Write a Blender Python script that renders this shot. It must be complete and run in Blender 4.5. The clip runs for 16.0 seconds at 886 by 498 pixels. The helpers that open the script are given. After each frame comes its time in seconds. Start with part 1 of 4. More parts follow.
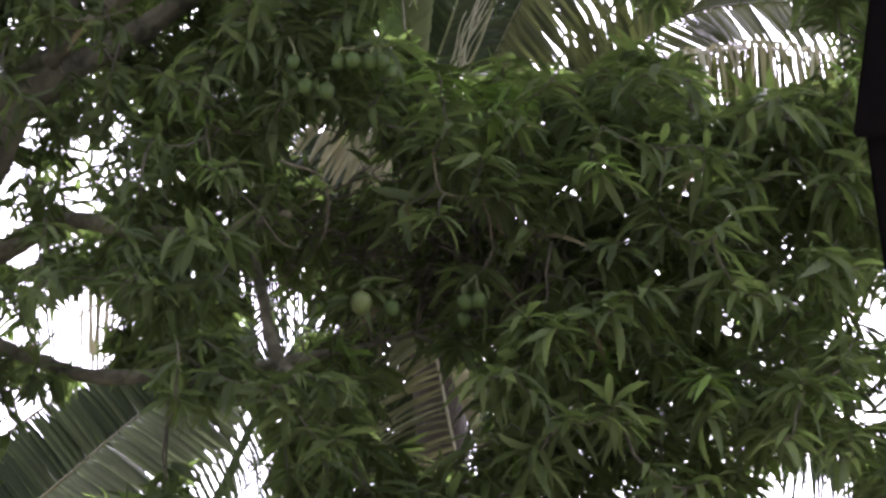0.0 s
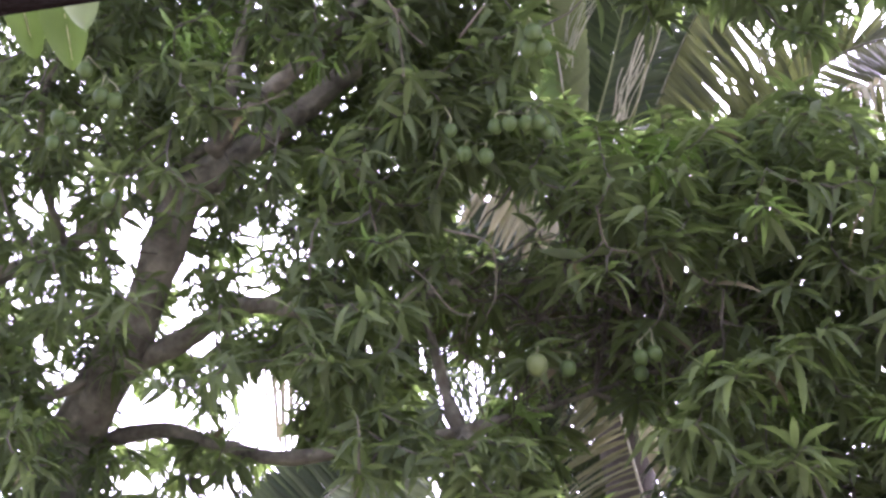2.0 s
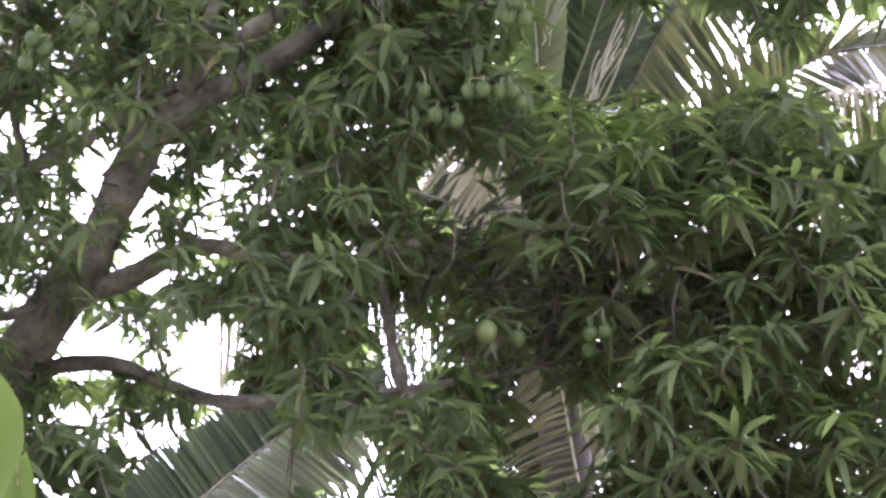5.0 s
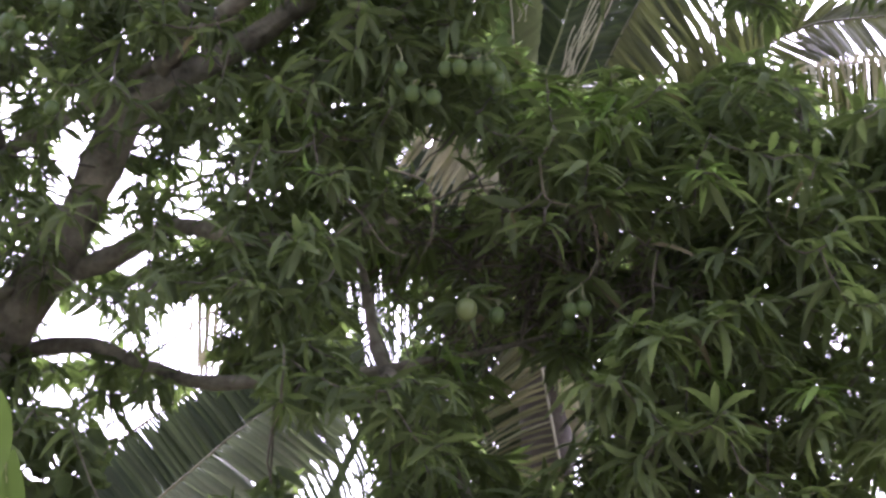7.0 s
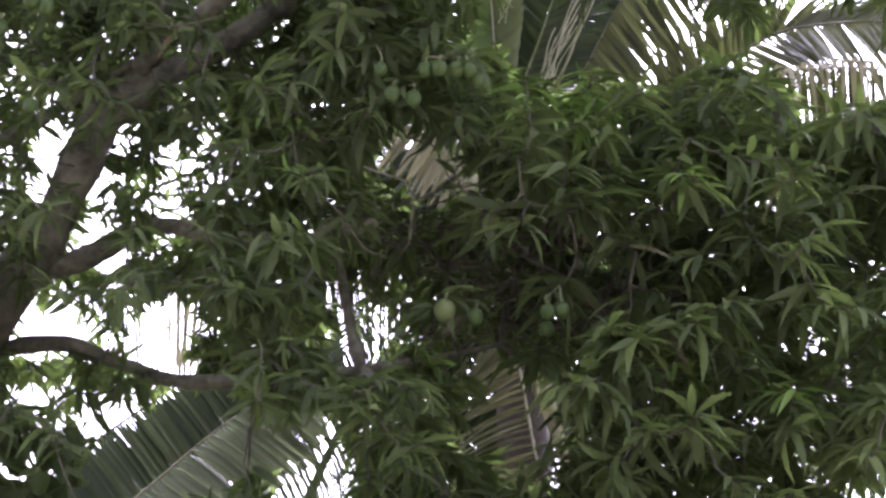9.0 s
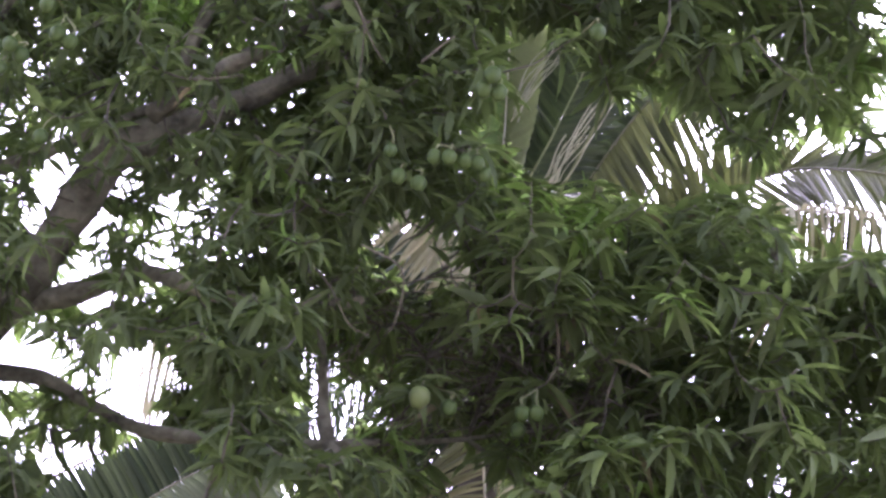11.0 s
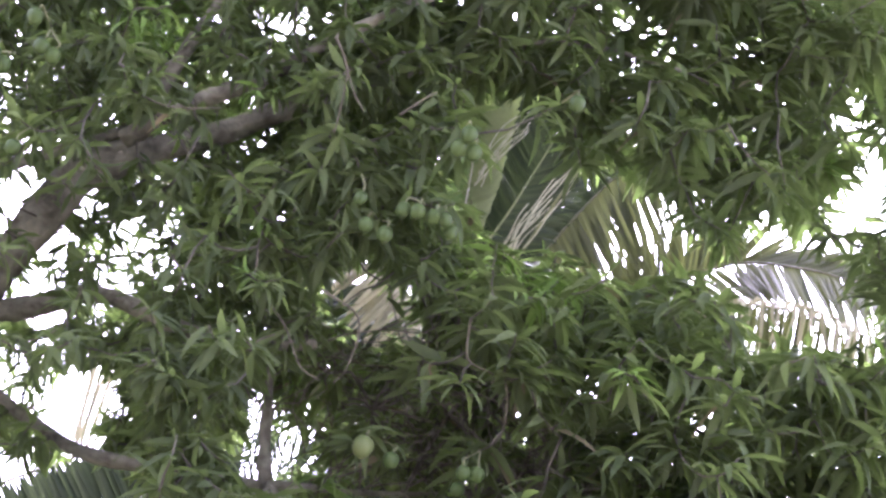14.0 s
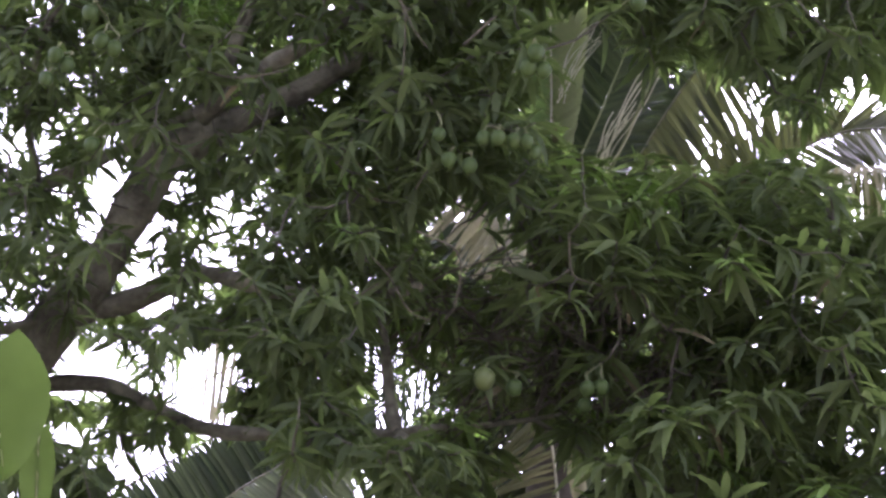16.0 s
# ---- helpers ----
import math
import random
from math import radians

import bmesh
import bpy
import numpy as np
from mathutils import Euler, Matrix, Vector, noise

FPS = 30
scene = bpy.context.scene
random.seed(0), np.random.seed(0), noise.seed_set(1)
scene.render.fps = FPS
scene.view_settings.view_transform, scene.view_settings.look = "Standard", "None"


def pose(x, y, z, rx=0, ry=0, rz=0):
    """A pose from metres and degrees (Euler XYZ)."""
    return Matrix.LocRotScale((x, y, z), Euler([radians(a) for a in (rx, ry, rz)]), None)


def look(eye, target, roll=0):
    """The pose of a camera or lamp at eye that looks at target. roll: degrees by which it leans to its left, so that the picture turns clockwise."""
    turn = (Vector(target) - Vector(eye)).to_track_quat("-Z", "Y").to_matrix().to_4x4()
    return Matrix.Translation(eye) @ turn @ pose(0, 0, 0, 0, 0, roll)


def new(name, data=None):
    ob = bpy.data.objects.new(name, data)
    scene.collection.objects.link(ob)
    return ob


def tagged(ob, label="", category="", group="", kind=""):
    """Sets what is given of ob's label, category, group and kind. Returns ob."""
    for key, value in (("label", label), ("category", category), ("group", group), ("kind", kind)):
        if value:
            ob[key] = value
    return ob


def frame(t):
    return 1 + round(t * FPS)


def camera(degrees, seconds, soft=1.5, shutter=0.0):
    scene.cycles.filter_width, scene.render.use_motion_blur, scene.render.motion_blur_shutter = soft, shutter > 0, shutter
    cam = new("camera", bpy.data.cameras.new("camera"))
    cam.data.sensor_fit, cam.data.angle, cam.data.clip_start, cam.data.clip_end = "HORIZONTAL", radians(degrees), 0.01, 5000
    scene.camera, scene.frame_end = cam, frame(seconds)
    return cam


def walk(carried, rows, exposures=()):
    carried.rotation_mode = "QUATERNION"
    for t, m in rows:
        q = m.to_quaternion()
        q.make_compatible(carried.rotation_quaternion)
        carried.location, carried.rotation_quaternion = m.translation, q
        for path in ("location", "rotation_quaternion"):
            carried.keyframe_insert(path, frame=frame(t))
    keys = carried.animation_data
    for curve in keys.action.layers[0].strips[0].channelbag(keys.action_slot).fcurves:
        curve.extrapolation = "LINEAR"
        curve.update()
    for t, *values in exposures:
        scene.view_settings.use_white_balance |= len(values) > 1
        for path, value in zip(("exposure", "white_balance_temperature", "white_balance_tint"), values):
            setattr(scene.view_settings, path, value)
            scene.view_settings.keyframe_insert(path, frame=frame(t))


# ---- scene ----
cam = camera(26.0, 16.0, soft=2.8)
PATH = [
    (0.0, pose(0.022, 0.040, 1.654, 110.17, 0.13, -4.95)),
    (0.5, pose(0.025, 0.045, 1.647, 111.92, -0.33, -3.22)),
    (1.0, pose(0.025, 0.042, 1.641, 112.89, 0.03, -1.56)),
    (1.5, pose(0.038, 0.043, 1.634, 112.35, 1.22, 0.52)),
    (2.0, pose(0.056, 0.051, 1.638, 112.36, 2.36, 1.68)),
    (2.5, pose(0.062, 0.051, 1.634, 113.19, 2.92, 2.24)),
    (3.0, pose(0.062, 0.049, 1.639, 114.34, 3.21, 2.33)),
    (3.5, pose(0.062, 0.051, 1.630, 114.13, 1.90, 1.26)),
    (4.0, pose(0.060, 0.049, 1.605, 113.74, -0.24, -0.07)),
    (4.5, pose(0.049, 0.056, 1.595, 112.31, -1.84, -0.85)),
    (5.0, pose(0.044, 0.059, 1.588, 111.66, -2.31, -1.63)),
    (5.2, pose(0.044, 0.064, 1.586, 111.48, -2.04, -1.68)),
    (7.5, pose(0.034, 0.056, 1.603, 110.86, -1.44, -2.05)),
    (8.0, pose(0.035, 0.054, 1.603, 110.81, -1.43, -2.02)),
    (8.5, pose(0.041, 0.054, 1.596, 110.96, -1.38, -2.26)),
    (9.0, pose(0.040, 0.052, 1.596, 110.97, -1.60, -2.75)),
    (9.2, pose(0.040, 0.053, 1.600, 111.17, -1.92, -2.82)),
    (11.3, pose(0.010, 0.045, 1.586, 114.70, -10.86, -7.00)),
    (11.5, pose(0.005, 0.040, 1.585, 115.26, -12.24, -7.39)),
    (12.0, pose(0.005, 0.033, 1.578, 117.02, -15.40, -8.80)),
    (12.5, pose(0.005, 0.033, 1.579, 118.81, -17.65, -10.92)),
    (13.0, pose(0.005, 0.031, 1.586, 119.52, -17.96, -11.95)),
    (13.5, pose(0.005, 0.029, 1.577, 118.08, -16.31, -11.22)),
    (14.0, pose(-0.038, 0.053, 1.545, 116.71, -13.68, -10.63)),
    (14.5, pose(0.005, 0.053, 1.555, 114.96, -10.87, -8.46)),
    (15.0, pose(0.012, 0.057, 1.555, 113.83, -8.63, -6.61)),
    (15.5, pose(0.026, 0.060, 1.548, 113.45, -7.51, -5.08)),
    (16.0, pose(0.022, 0.058, 1.544, 113.48, -6.13, -3.31)),
]
EXPOSURE = [(0.0, 1.92, 5850, 35), (0.5, 2.3, 5750, 41), (1.0, 2.55, 5750, 41), (1.5, 2.77, 5600, 46), (2.5, 3.07, 5550, 50), (3.0, 3.45, 5550, 50), (3.8, 3.72, 5550, 50), (4.5, 3.52, 5550, 50), (5.2, 2.8, 5600, 48), (7.5, 2.25, 5670, 42), (9.2, 2.25, 5670, 42), (11.3, 2.69, 5500, 48), (12.5, 2.72, 5500, 48), (13.2, 2.9, 5500, 48), (14.3, 3.22, 5500, 48), (15.0, 2.67, 5500, 48), (16.0, 2.25, 5570, 44)]
walk(cam, PATH, EXPOSURE)

# ---- sky and sun: a white, hazy, overcast day ----
SUN_HEIGHT, SUN_TURN = 58, 28
world = bpy.data.worlds.new("sky")
scene.world = world
world.use_nodes = True
wn, wl = world.node_tree.nodes, world.node_tree.links
sky = wn.new("ShaderNodeTexSky")
sky.sky_type, sky.sun_disc = "NISHITA", False
sky.sun_elevation, sky.sun_rotation = radians(SUN_HEIGHT), radians(SUN_TURN)
sky.air_density, sky.dust_density, sky.ozone_density = 1.0, 6.0, 1.0
pale = wn.new("ShaderNodeHueSaturation")
pale.inputs["Saturation"].default_value = 0.12
pale.inputs["Value"].default_value = 1.9
wl.new(sky.outputs["Color"], pale.inputs["Color"])
wl.new(pale.outputs["Color"], wn["Background"].inputs["Color"])
wn["Background"].inputs["Strength"].default_value = 0.15
sun = new("sun", bpy.data.lights.new("sun", "SUN"))
sun.data.energy, sun.data.angle, sun.data.color = 0.7, radians(35), (1.0, 0.95, 0.87)
sun.matrix_world = look((0, 0, 30), Vector((0, 0, 30)) - Vector((
    math.sin(radians(SUN_TURN)) * math.cos(radians(SUN_HEIGHT)),
    math.cos(radians(SUN_TURN)) * math.cos(radians(SUN_HEIGHT)), math.sin(radians(SUN_HEIGHT)))))


# ---- materials ----
def material(name, dark, light, rough=0.6, scale=8.0, bump=0.2, translucent=None, spread=0.0, fine=60.0, gloss=0.5, sheen=0.0):
    """Colour between dark and light by noise at two scales and from piece to piece; translucent: the colour that shines through thin leaves."""
    m = bpy.data.materials.new(name)
    m.use_nodes = True
    n, k = m.node_tree.nodes, m.node_tree.links
    shader = n["Principled BSDF"]
    shader.inputs["Roughness"].default_value = rough
    shader.inputs["Specular IOR Level"].default_value = gloss
    place = n.new("ShaderNodeTexCoord")
    broad, grain = n.new("ShaderNodeTexNoise"), n.new("ShaderNodeTexNoise")
    broad.inputs["Scale"].default_value, grain.inputs["Scale"].default_value = scale, fine
    broad.inputs["Detail"].default_value, grain.inputs["Detail"].default_value = 3, 4
    for tex in (broad, grain):
        k.new(place.outputs["Object"], tex.inputs["Vector"])
    both = n.new("ShaderNodeMath")
    both.operation = "MULTIPLY_ADD"
    both.inputs[1].default_value = 0.45
    k.new(grain.outputs["Fac"], both.inputs[0])
    k.new(broad.outputs["Fac"], both.inputs[2])
    value = both.outputs[0]
    if spread:
        info, island, add = n.new("ShaderNodeObjectInfo"), n.new("ShaderNodeNewGeometry"), n.new("ShaderNodeMath")
        add.operation = "ADD"
        k.new(info.outputs["Random"], add.inputs[0])
        k.new(island.outputs["Random Per Island"], add.inputs[1])
        frac, wide = n.new("ShaderNodeMath"), n.new("ShaderNodeMath")
        frac.operation, wide.operation = "FRACT", "MULTIPLY_ADD"
        wide.inputs[1].default_value = spread
        k.new(add.outputs[0], frac.inputs[0])
        k.new(frac.outputs[0], wide.inputs[0])
        k.new(value, wide.inputs[2])
        value = wide.outputs[0]
    ramp = n.new("ShaderNodeMapRange")
    ramp.inputs["From Min"].default_value, ramp.inputs["From Max"].default_value = 0.45, 1.0 + spread
    k.new(value, ramp.inputs["Value"])
    mix = n.new("ShaderNodeMix")
    mix.data_type = "RGBA"
    mix.inputs[6].default_value, mix.inputs[7].default_value = (*dark, 1), (*light, 1)
    k.new(ramp.outputs[0], mix.inputs[0])
    k.new(mix.outputs[2], shader.inputs["Base Color"])
    if bump:
        relief = n.new("ShaderNodeBump")
        relief.inputs["Strength"].default_value, relief.inputs["Distance"].default_value = bump, 0.01
        k.new(grain.outputs["Fac"], relief.inputs["Height"])
        k.new(relief.outputs["Normal"], shader.inputs["Normal"])
    if translucent:
        thin, blend = n.new("ShaderNodeBsdfTranslucent"), n.new("ShaderNodeAddShader")
        tint = n.new("ShaderNodeMix")
        tint.data_type = "RGBA"
        tint.inputs[6].default_value = (*[c * 0.45 for c in translucent], 1)
        tint.inputs[7].default_value = (*translucent, 1)
        k.new(ramp.outputs[0], tint.inputs[0])
        k.new(tint.outputs[2], thin.inputs["Color"])
        k.new(shader.outputs[0], blend.inputs[0])
        k.new(thin.outputs[0], blend.inputs[1])
        k.new(blend.outputs[0], n["Material Output"].inputs["Surface"])
    return m


MANGO_LEAF = material("mango_leaf", (0.020, 0.030, 0.015), (0.056, 0.078, 0.031), 0.6, 2.2, 0.1, (0.097, 0.146, 0.031), 0.7, gloss=0.12)
# for young leaves, and for sprays whose lit look is put into colour
YOUNG_LIT_LEAF = material("young_lit_mango_leaf", (0.050, 0.096, 0.022), (0.106, 0.172, 0.038), 0.5, 5, 0.1, (0.088, 0.160, 0.022), 0.4, gloss=0.2)
DRY_LEAF = material("dry_leaf", (0.070, 0.070, 0.036), (0.160, 0.150, 0.085), 0.7, 9, 0.2, (0.045, 0.042, 0.016), 0.4, gloss=0.1)
BARK = material("mango_bark", (0.045, 0.046, 0.032), (0.235, 0.238, 0.165), 0.95, 9, 1.0, fine=38, gloss=0.2)
TWIG = material("twig_bark", (0.030, 0.032, 0.020), (0.115, 0.112, 0.078), 0.85, 12, 0.3)
DRY_TWIG = material("dry_twig", (0.045, 0.045, 0.030), (0.135, 0.130, 0.088), 0.9, 12, 0.3, gloss=0.2)
FRUIT = material("green_mango_skin", (0.019, 0.040, 0.009), (0.047, 0.080, 0.018), 0.5, 14, 0.08, spread=0.3, fine=220, gloss=0.2)
# lighter copy of the skin: light on the exposed fruit, put into colour
FRUIT_LIT = material("lit_mango_skin", (0.050, 0.078, 0.022), (0.100, 0.132, 0.042), 0.5, 14, 0.08, spread=0.2, fine=220, gloss=0.25)
STALK = material("fruit_stalk", (0.10, 0.13, 0.05), (0.20, 0.22, 0.10), 0.7, 10, 0.1)
FROND = material("green_frond", (0.015, 0.024, 0.013), (0.042, 0.054, 0.026), 0.7, 2, 0.05, (0.012, 0.018, 0.005), 0.6, gloss=0.08)
FRESH_FROND = material("fresh_frond", (0.040, 0.068, 0.018), (0.080, 0.120, 0.034), 0.6, 2, 0.05, (0.060, 0.100, 0.018), 0.3, gloss=0.1)
OLIVE_FROND = material("olive_frond", (0.023, 0.029, 0.012), (0.054, 0.063, 0.027), 0.7, 2, 0.05, (0.036, 0.043, 0.011), 0.6, gloss=0.08)
DEAD_FROND = material("dead_frond", (0.072, 0.079, 0.040), (0.165, 0.172, 0.095), 0.8, 3, 0.2, (0.028, 0.028, 0.012), 0.5, gloss=0.1)
# the pale grey-green stands in for sky sheen on these leaflets
FROND_SHEEN = material("sky_sheen_frond", (0.066, 0.082, 0.050), (0.120, 0.136, 0.092), 0.65, 2, 0.05, (0.050, 0.070, 0.024), 0.35, gloss=0.12)
FROND_DRY = material("dry_frond", (0.100, 0.102, 0.056), (0.225, 0.222, 0.135), 0.7, 3, 0.15, (0.070, 0.067, 0.034), 0.5, gloss=0.1)
# dry straw tone, made lighter for the sky light these strips catch
STRAW_LIT = material("straw", (0.25, 0.26, 0.18), (0.42, 0.42, 0.31), 0.7, 3, 0.1, (0.10, 0.097, 0.066), 0.3, gloss=0.1)
RACHIS = material("frond_rib", (0.060, 0.064, 0.030), (0.150, 0.150, 0.075), 0.6, 6, 0.2)
RACHIS_PALE = material("pale_frond_rib", (0.22, 0.23, 0.13), (0.38, 0.37, 0.24), 0.5, 6, 0.2)
PALM_BARK = material("palm_bark", (0.019, 0.018, 0.012), (0.046, 0.042, 0.029), 0.95, 5, 0.8, fine=30)
YOUNG_FROND = material("young_frond", (0.070, 0.088, 0.030), (0.122, 0.142, 0.056), 0.6, 2, 0.05, (0.072, 0.098, 0.024), 0.25, gloss=0.1)
VINE_LEAF = material("vine_leaf", (0.030, 0.052, 0.014), (0.050, 0.076, 0.023), 0.5, 9, 0.1, (0.036, 0.060, 0.010), 0.25, fine=40, gloss=0.12)
VINE_PALE = material("pale_vine_leaf", (0.095, 0.135, 0.060), (0.145, 0.185, 0.095), 0.5, 9, 0.1, (0.055, 0.085, 0.026), 0.1, fine=40)
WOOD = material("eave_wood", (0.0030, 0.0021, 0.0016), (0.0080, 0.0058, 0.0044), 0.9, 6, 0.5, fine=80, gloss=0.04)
SHEET = material("near_black_sheet", (0.003, 0.003, 0.004), (0.008, 0.007, 0.008), 0.8, 4, 0.2, gloss=0.05)
# dark grey, so that the unseen wall sends little light back
PLASTER = material("wall_plaster", (0.13, 0.125, 0.11), (0.24, 0.23, 0.20), 0.9, 1.5, 0.4)
GRASS = material("grass", (0.035, 0.065, 0.015), (0.10, 0.15, 0.04), 0.6, 2, 0.0, (0.03, 0.05, 0.01), 0.5)
SOIL = material("yard_soil", (0.12, 0.10, 0.07), (0.27, 0.23, 0.16), 0.95, 0.6, 0.6, fine=9)


# ---- builders ----
def mesh_of(name, verts, faces, mat, smooth=True):
    me = bpy.data.meshes.new(name)
    me.from_pydata([tuple(v) for v in verts], [], [tuple(f) for f in faces])
    me.materials.append(mat)
    if smooth:
        me.polygons.foreach_set("use_smooth", [True] * len(me.polygons))
    me.update()
    return me


def part(name, me, parent, label="", kind="", m=None):
    ob = new(name, me)
    ob.parent = parent
    if m is not None:
        ob.matrix_local = m
    return tagged(ob, label, kind=kind)


def thing(name, at, label, category, group="", kind=""):
    ob = new(name)
    ob.location = at
    ob.empty_display_size = 0.1
    return tagged(ob, label, category, group, kind)


def spline(points, steps):
    """A smooth line through the points (Catmull-Rom)."""
    p = np.array([2 * np.array(points[0]) - points[1], *points, 2 * np.array(points[-1]) - points[-2]], float)
    out = []
    for n in range(1, len(p) - 2):
        a, b, c, d = p[n - 1 : n + 3]
        for s in np.arange(steps) / steps:
            out.append(0.5 * (2 * b + (c - a) * s + (2 * a - 5 * b + 4 * c - d) * s * s + (3 * b - a - 3 * c + d) * s**3))
    return np.array([*out, p[-2]])


def tube(line, radii, sides=8, wobble=0.0, seed=0, flat=1.0):
    """Vertices and faces of a round, tapered, uneven limb along a line."""
    rng = np.random.default_rng(seed)
    line = np.asarray(line, float)
    way = np.gradient(line, axis=0)
    way /= np.linalg.norm(way, axis=1)[:, None] + 1e-9
    ref = np.array([0, 0, 1.0]) if abs(way[0][2]) < 0.9 else np.array([1.0, 0, 0])
    verts, faces = [], []
    for n, (c, w) in enumerate(zip(line, way)):
        u = np.cross(w, ref)
        u /= np.linalg.norm(u) + 1e-9
        v = np.cross(u, w)
        for k in range(sides):
            a = 2 * math.pi * k / sides
            r = radii[n] * (1 + wobble * rng.uniform(-1, 1))
            verts.append(c + r * (math.cos(a) * u + flat * math.sin(a) * v))
    for n in range(len(line) - 1):
        for k in range(sides):
            j = (k + 1) % sides
            faces.append((n * sides + k, n * sides + j, (n + 1) * sides + j, (n + 1) * sides + k))
    faces.append(tuple(range(sides))[::-1])
    faces.append(tuple((len(line) - 1) * sides + k for k in range(sides)))
    return verts, faces


def joined(pieces):
    verts, faces = [], []
    for v, f in pieces:
        base = len(verts)
        verts += list(v)
        faces += [tuple(i + base for i in face) for face in f]
    return verts, faces


def blade(length, width, bend, fold, stations=4, peak=0.45):
    """A lance-shaped leaf along +x: a folded midrib, drooping by bend, with a short stalk."""
    verts, faces = [], []
    for n in range(stations + 1):
        s = n / stations
        w = width / 2 * max(0.03, math.sin(math.pi * s ** (math.log(0.5) / math.log(peak))) ** 0.8)
        x, z = length * s, -bend * length * s * s
        lift = fold * w
        ripple = 0.08 * width * math.sin(9 * s + length * 40)
        verts += [(x, -w, z + lift + ripple), (x, 0, z), (x, w, z + lift - ripple)]
    for n in range(stations):
        for k in (0, 1):
            a = 3 * n + k
            faces.append((a, a + 3, a + 4, a + 1))
    return np.array(verts), faces


def turn_to(way, up, at, size=1.0):
    """The matrix that lays +x along way and +z towards up."""
    x = np.asarray(way, float) / (np.linalg.norm(way) + 1e-9)
    y = np.cross(up, x)
    y /= np.linalg.norm(y) + 1e-9
    z = np.cross(x, y)
    m = np.eye(4)
    m[:3, 0], m[:3, 1], m[:3, 2], m[:3, 3] = x * size, y * size, z * size, at
    return m


# ---- ground ----
rng = np.random.default_rng(4)
gv, gf, steps = [], [], 60
edge = np.sign(np.linspace(-1, 1, steps + 1)) * np.abs(np.linspace(-1, 1, steps + 1)) ** 3 * 900
for gy in edge:
    for gx in edge:
        gv.append((gx, gy + 5, 0.05 * noise.noise((gx * 0.4, gy * 0.4, 0)) * min(1, abs(gx) + abs(gy))))
for i in range(steps):
    for j in range(steps):
        a = i * (steps + 1) + j
        gf.append((a, a + 1, a + steps + 2, a + steps + 1))
tagged(new("ground", mesh_of("ground", gv, gf, SOIL)), "bare brown yard soil around the trees", "ground", kind="structure")

# short grass and fallen leaves over the yard
gv, gf = [], []
for n in range(9000):
    gx, gy = rng.normal(0, 5.5), rng.normal(6, 5.5)
    if noise.noise((gx * 0.5, gy * 0.5, 3)) < -0.12 or gy < 0.6:
        continue
    lean, h, a = rng.normal(0, 0.05, 2), rng.uniform(0.05, 0.16), rng.uniform(0, math.pi)
    dx, dy, b = 0.006 * math.cos(a), 0.006 * math.sin(a), len(gv)
    gv += [(gx - dx, gy - dy, -0.03), (gx + dx, gy + dy, -0.03), (gx + lean[0] * 0.4 + dx * 0.7, gy + lean[1] * 0.4 + dy * 0.7, h * 0.6), (gx + lean[0] * 0.4 - dx * 0.7, gy + lean[1] * 0.4 - dy * 0.7, h * 0.6), (gx + lean[0], gy + lean[1], h)]
    gf += [(b, b + 1, b + 2, b + 3), (b + 3, b + 2, b + 4)]
tagged(new("grass", mesh_of("grass", gv, gf, GRASS)), "patchy short green grass on the yard", "grass", kind="stuff")

# ---- mango tree: trunk and limbs ----
TREE = Vector((-2.15, 6.75, 0))
tree = thing("mango_tree", TREE, "old mango tree with dense dark green drooping leaves", "tree")


def limb(name, points, r0, r1, seed, steps=6, sides=10, label="", mat=BARK):
    line = spline(points, steps)
    t = np.linspace(0, 1, len(line))
    bumps = 1 + 0.10 * np.sin(t * 17 + seed) + 0.06 * np.sin(t * 41 + seed * 2)
    v, f = tube(line - np.array(TREE), (r0 + (r1 - r0) * t) * bumps, sides, 0.07, seed)
    part(name, mesh_of(name, v, f, mat), tree, label)
    return line


FORK = (-1.325, 6.399, 3.624)
SKELETON = []
SKELETON.append(limb("trunk", [(-2.15, 6.75, -0.15), (-2.10, 6.74, 0.9), (-1.95, 6.70, 1.9), (-1.62, 6.55, 2.9), FORK], 0.17, 0.090, 1, 8, 14, "grey-brown rough mango trunk, leaning"))
SKELETON.append(limb("limb", [FORK, (-1.125, 6.256, 3.904), (-1.051, 6.198, 4.035), (-0.978, 6.128, 4.192), (-0.898, 6.061, 4.344), (-0.768, 6.030, 4.439), (-0.643, 6.011, 4.520), (-0.474, 5.993, 4.627), (-0.327, 5.974, 4.748), (-0.196, 5.956, 4.862), (-0.065, 5.937, 4.982), (0.090, 5.919, 5.099), (0.250, 5.900, 5.207)], 0.092, 0.012, 2))
SKELETON.append(limb("limb", [(-1.157, 6.291, 3.825), (-1.020, 6.276, 3.862), (-0.893, 6.206, 3.897), (-0.788, 6.134, 3.938), (-0.661, 6.030, 3.928), (-0.409, 5.951, 3.864), (-0.167, 5.948, 3.873), (0.039, 5.923, 3.934)], 0.048, 0.016, 3))
SKELETON.append(limb("limb", [(-1.372, 6.524, 3.580), (-1.177, 6.495, 3.637), (-1.000, 6.487, 3.642), (-0.787, 6.408, 3.548), (-0.601, 6.320, 3.478), (-0.346, 6.210, 3.462), (0.010, 6.085, 3.472), (0.176, 6.068, 3.502)], 0.031, 0.018, 4))
SKELETON.append(limb("limb", [(0.010, 6.085, 3.472), (-0.029, 6.139, 3.615), (-0.071, 6.168, 3.824), (-0.107, 6.115, 3.966)], 0.026, 0.012, 5))
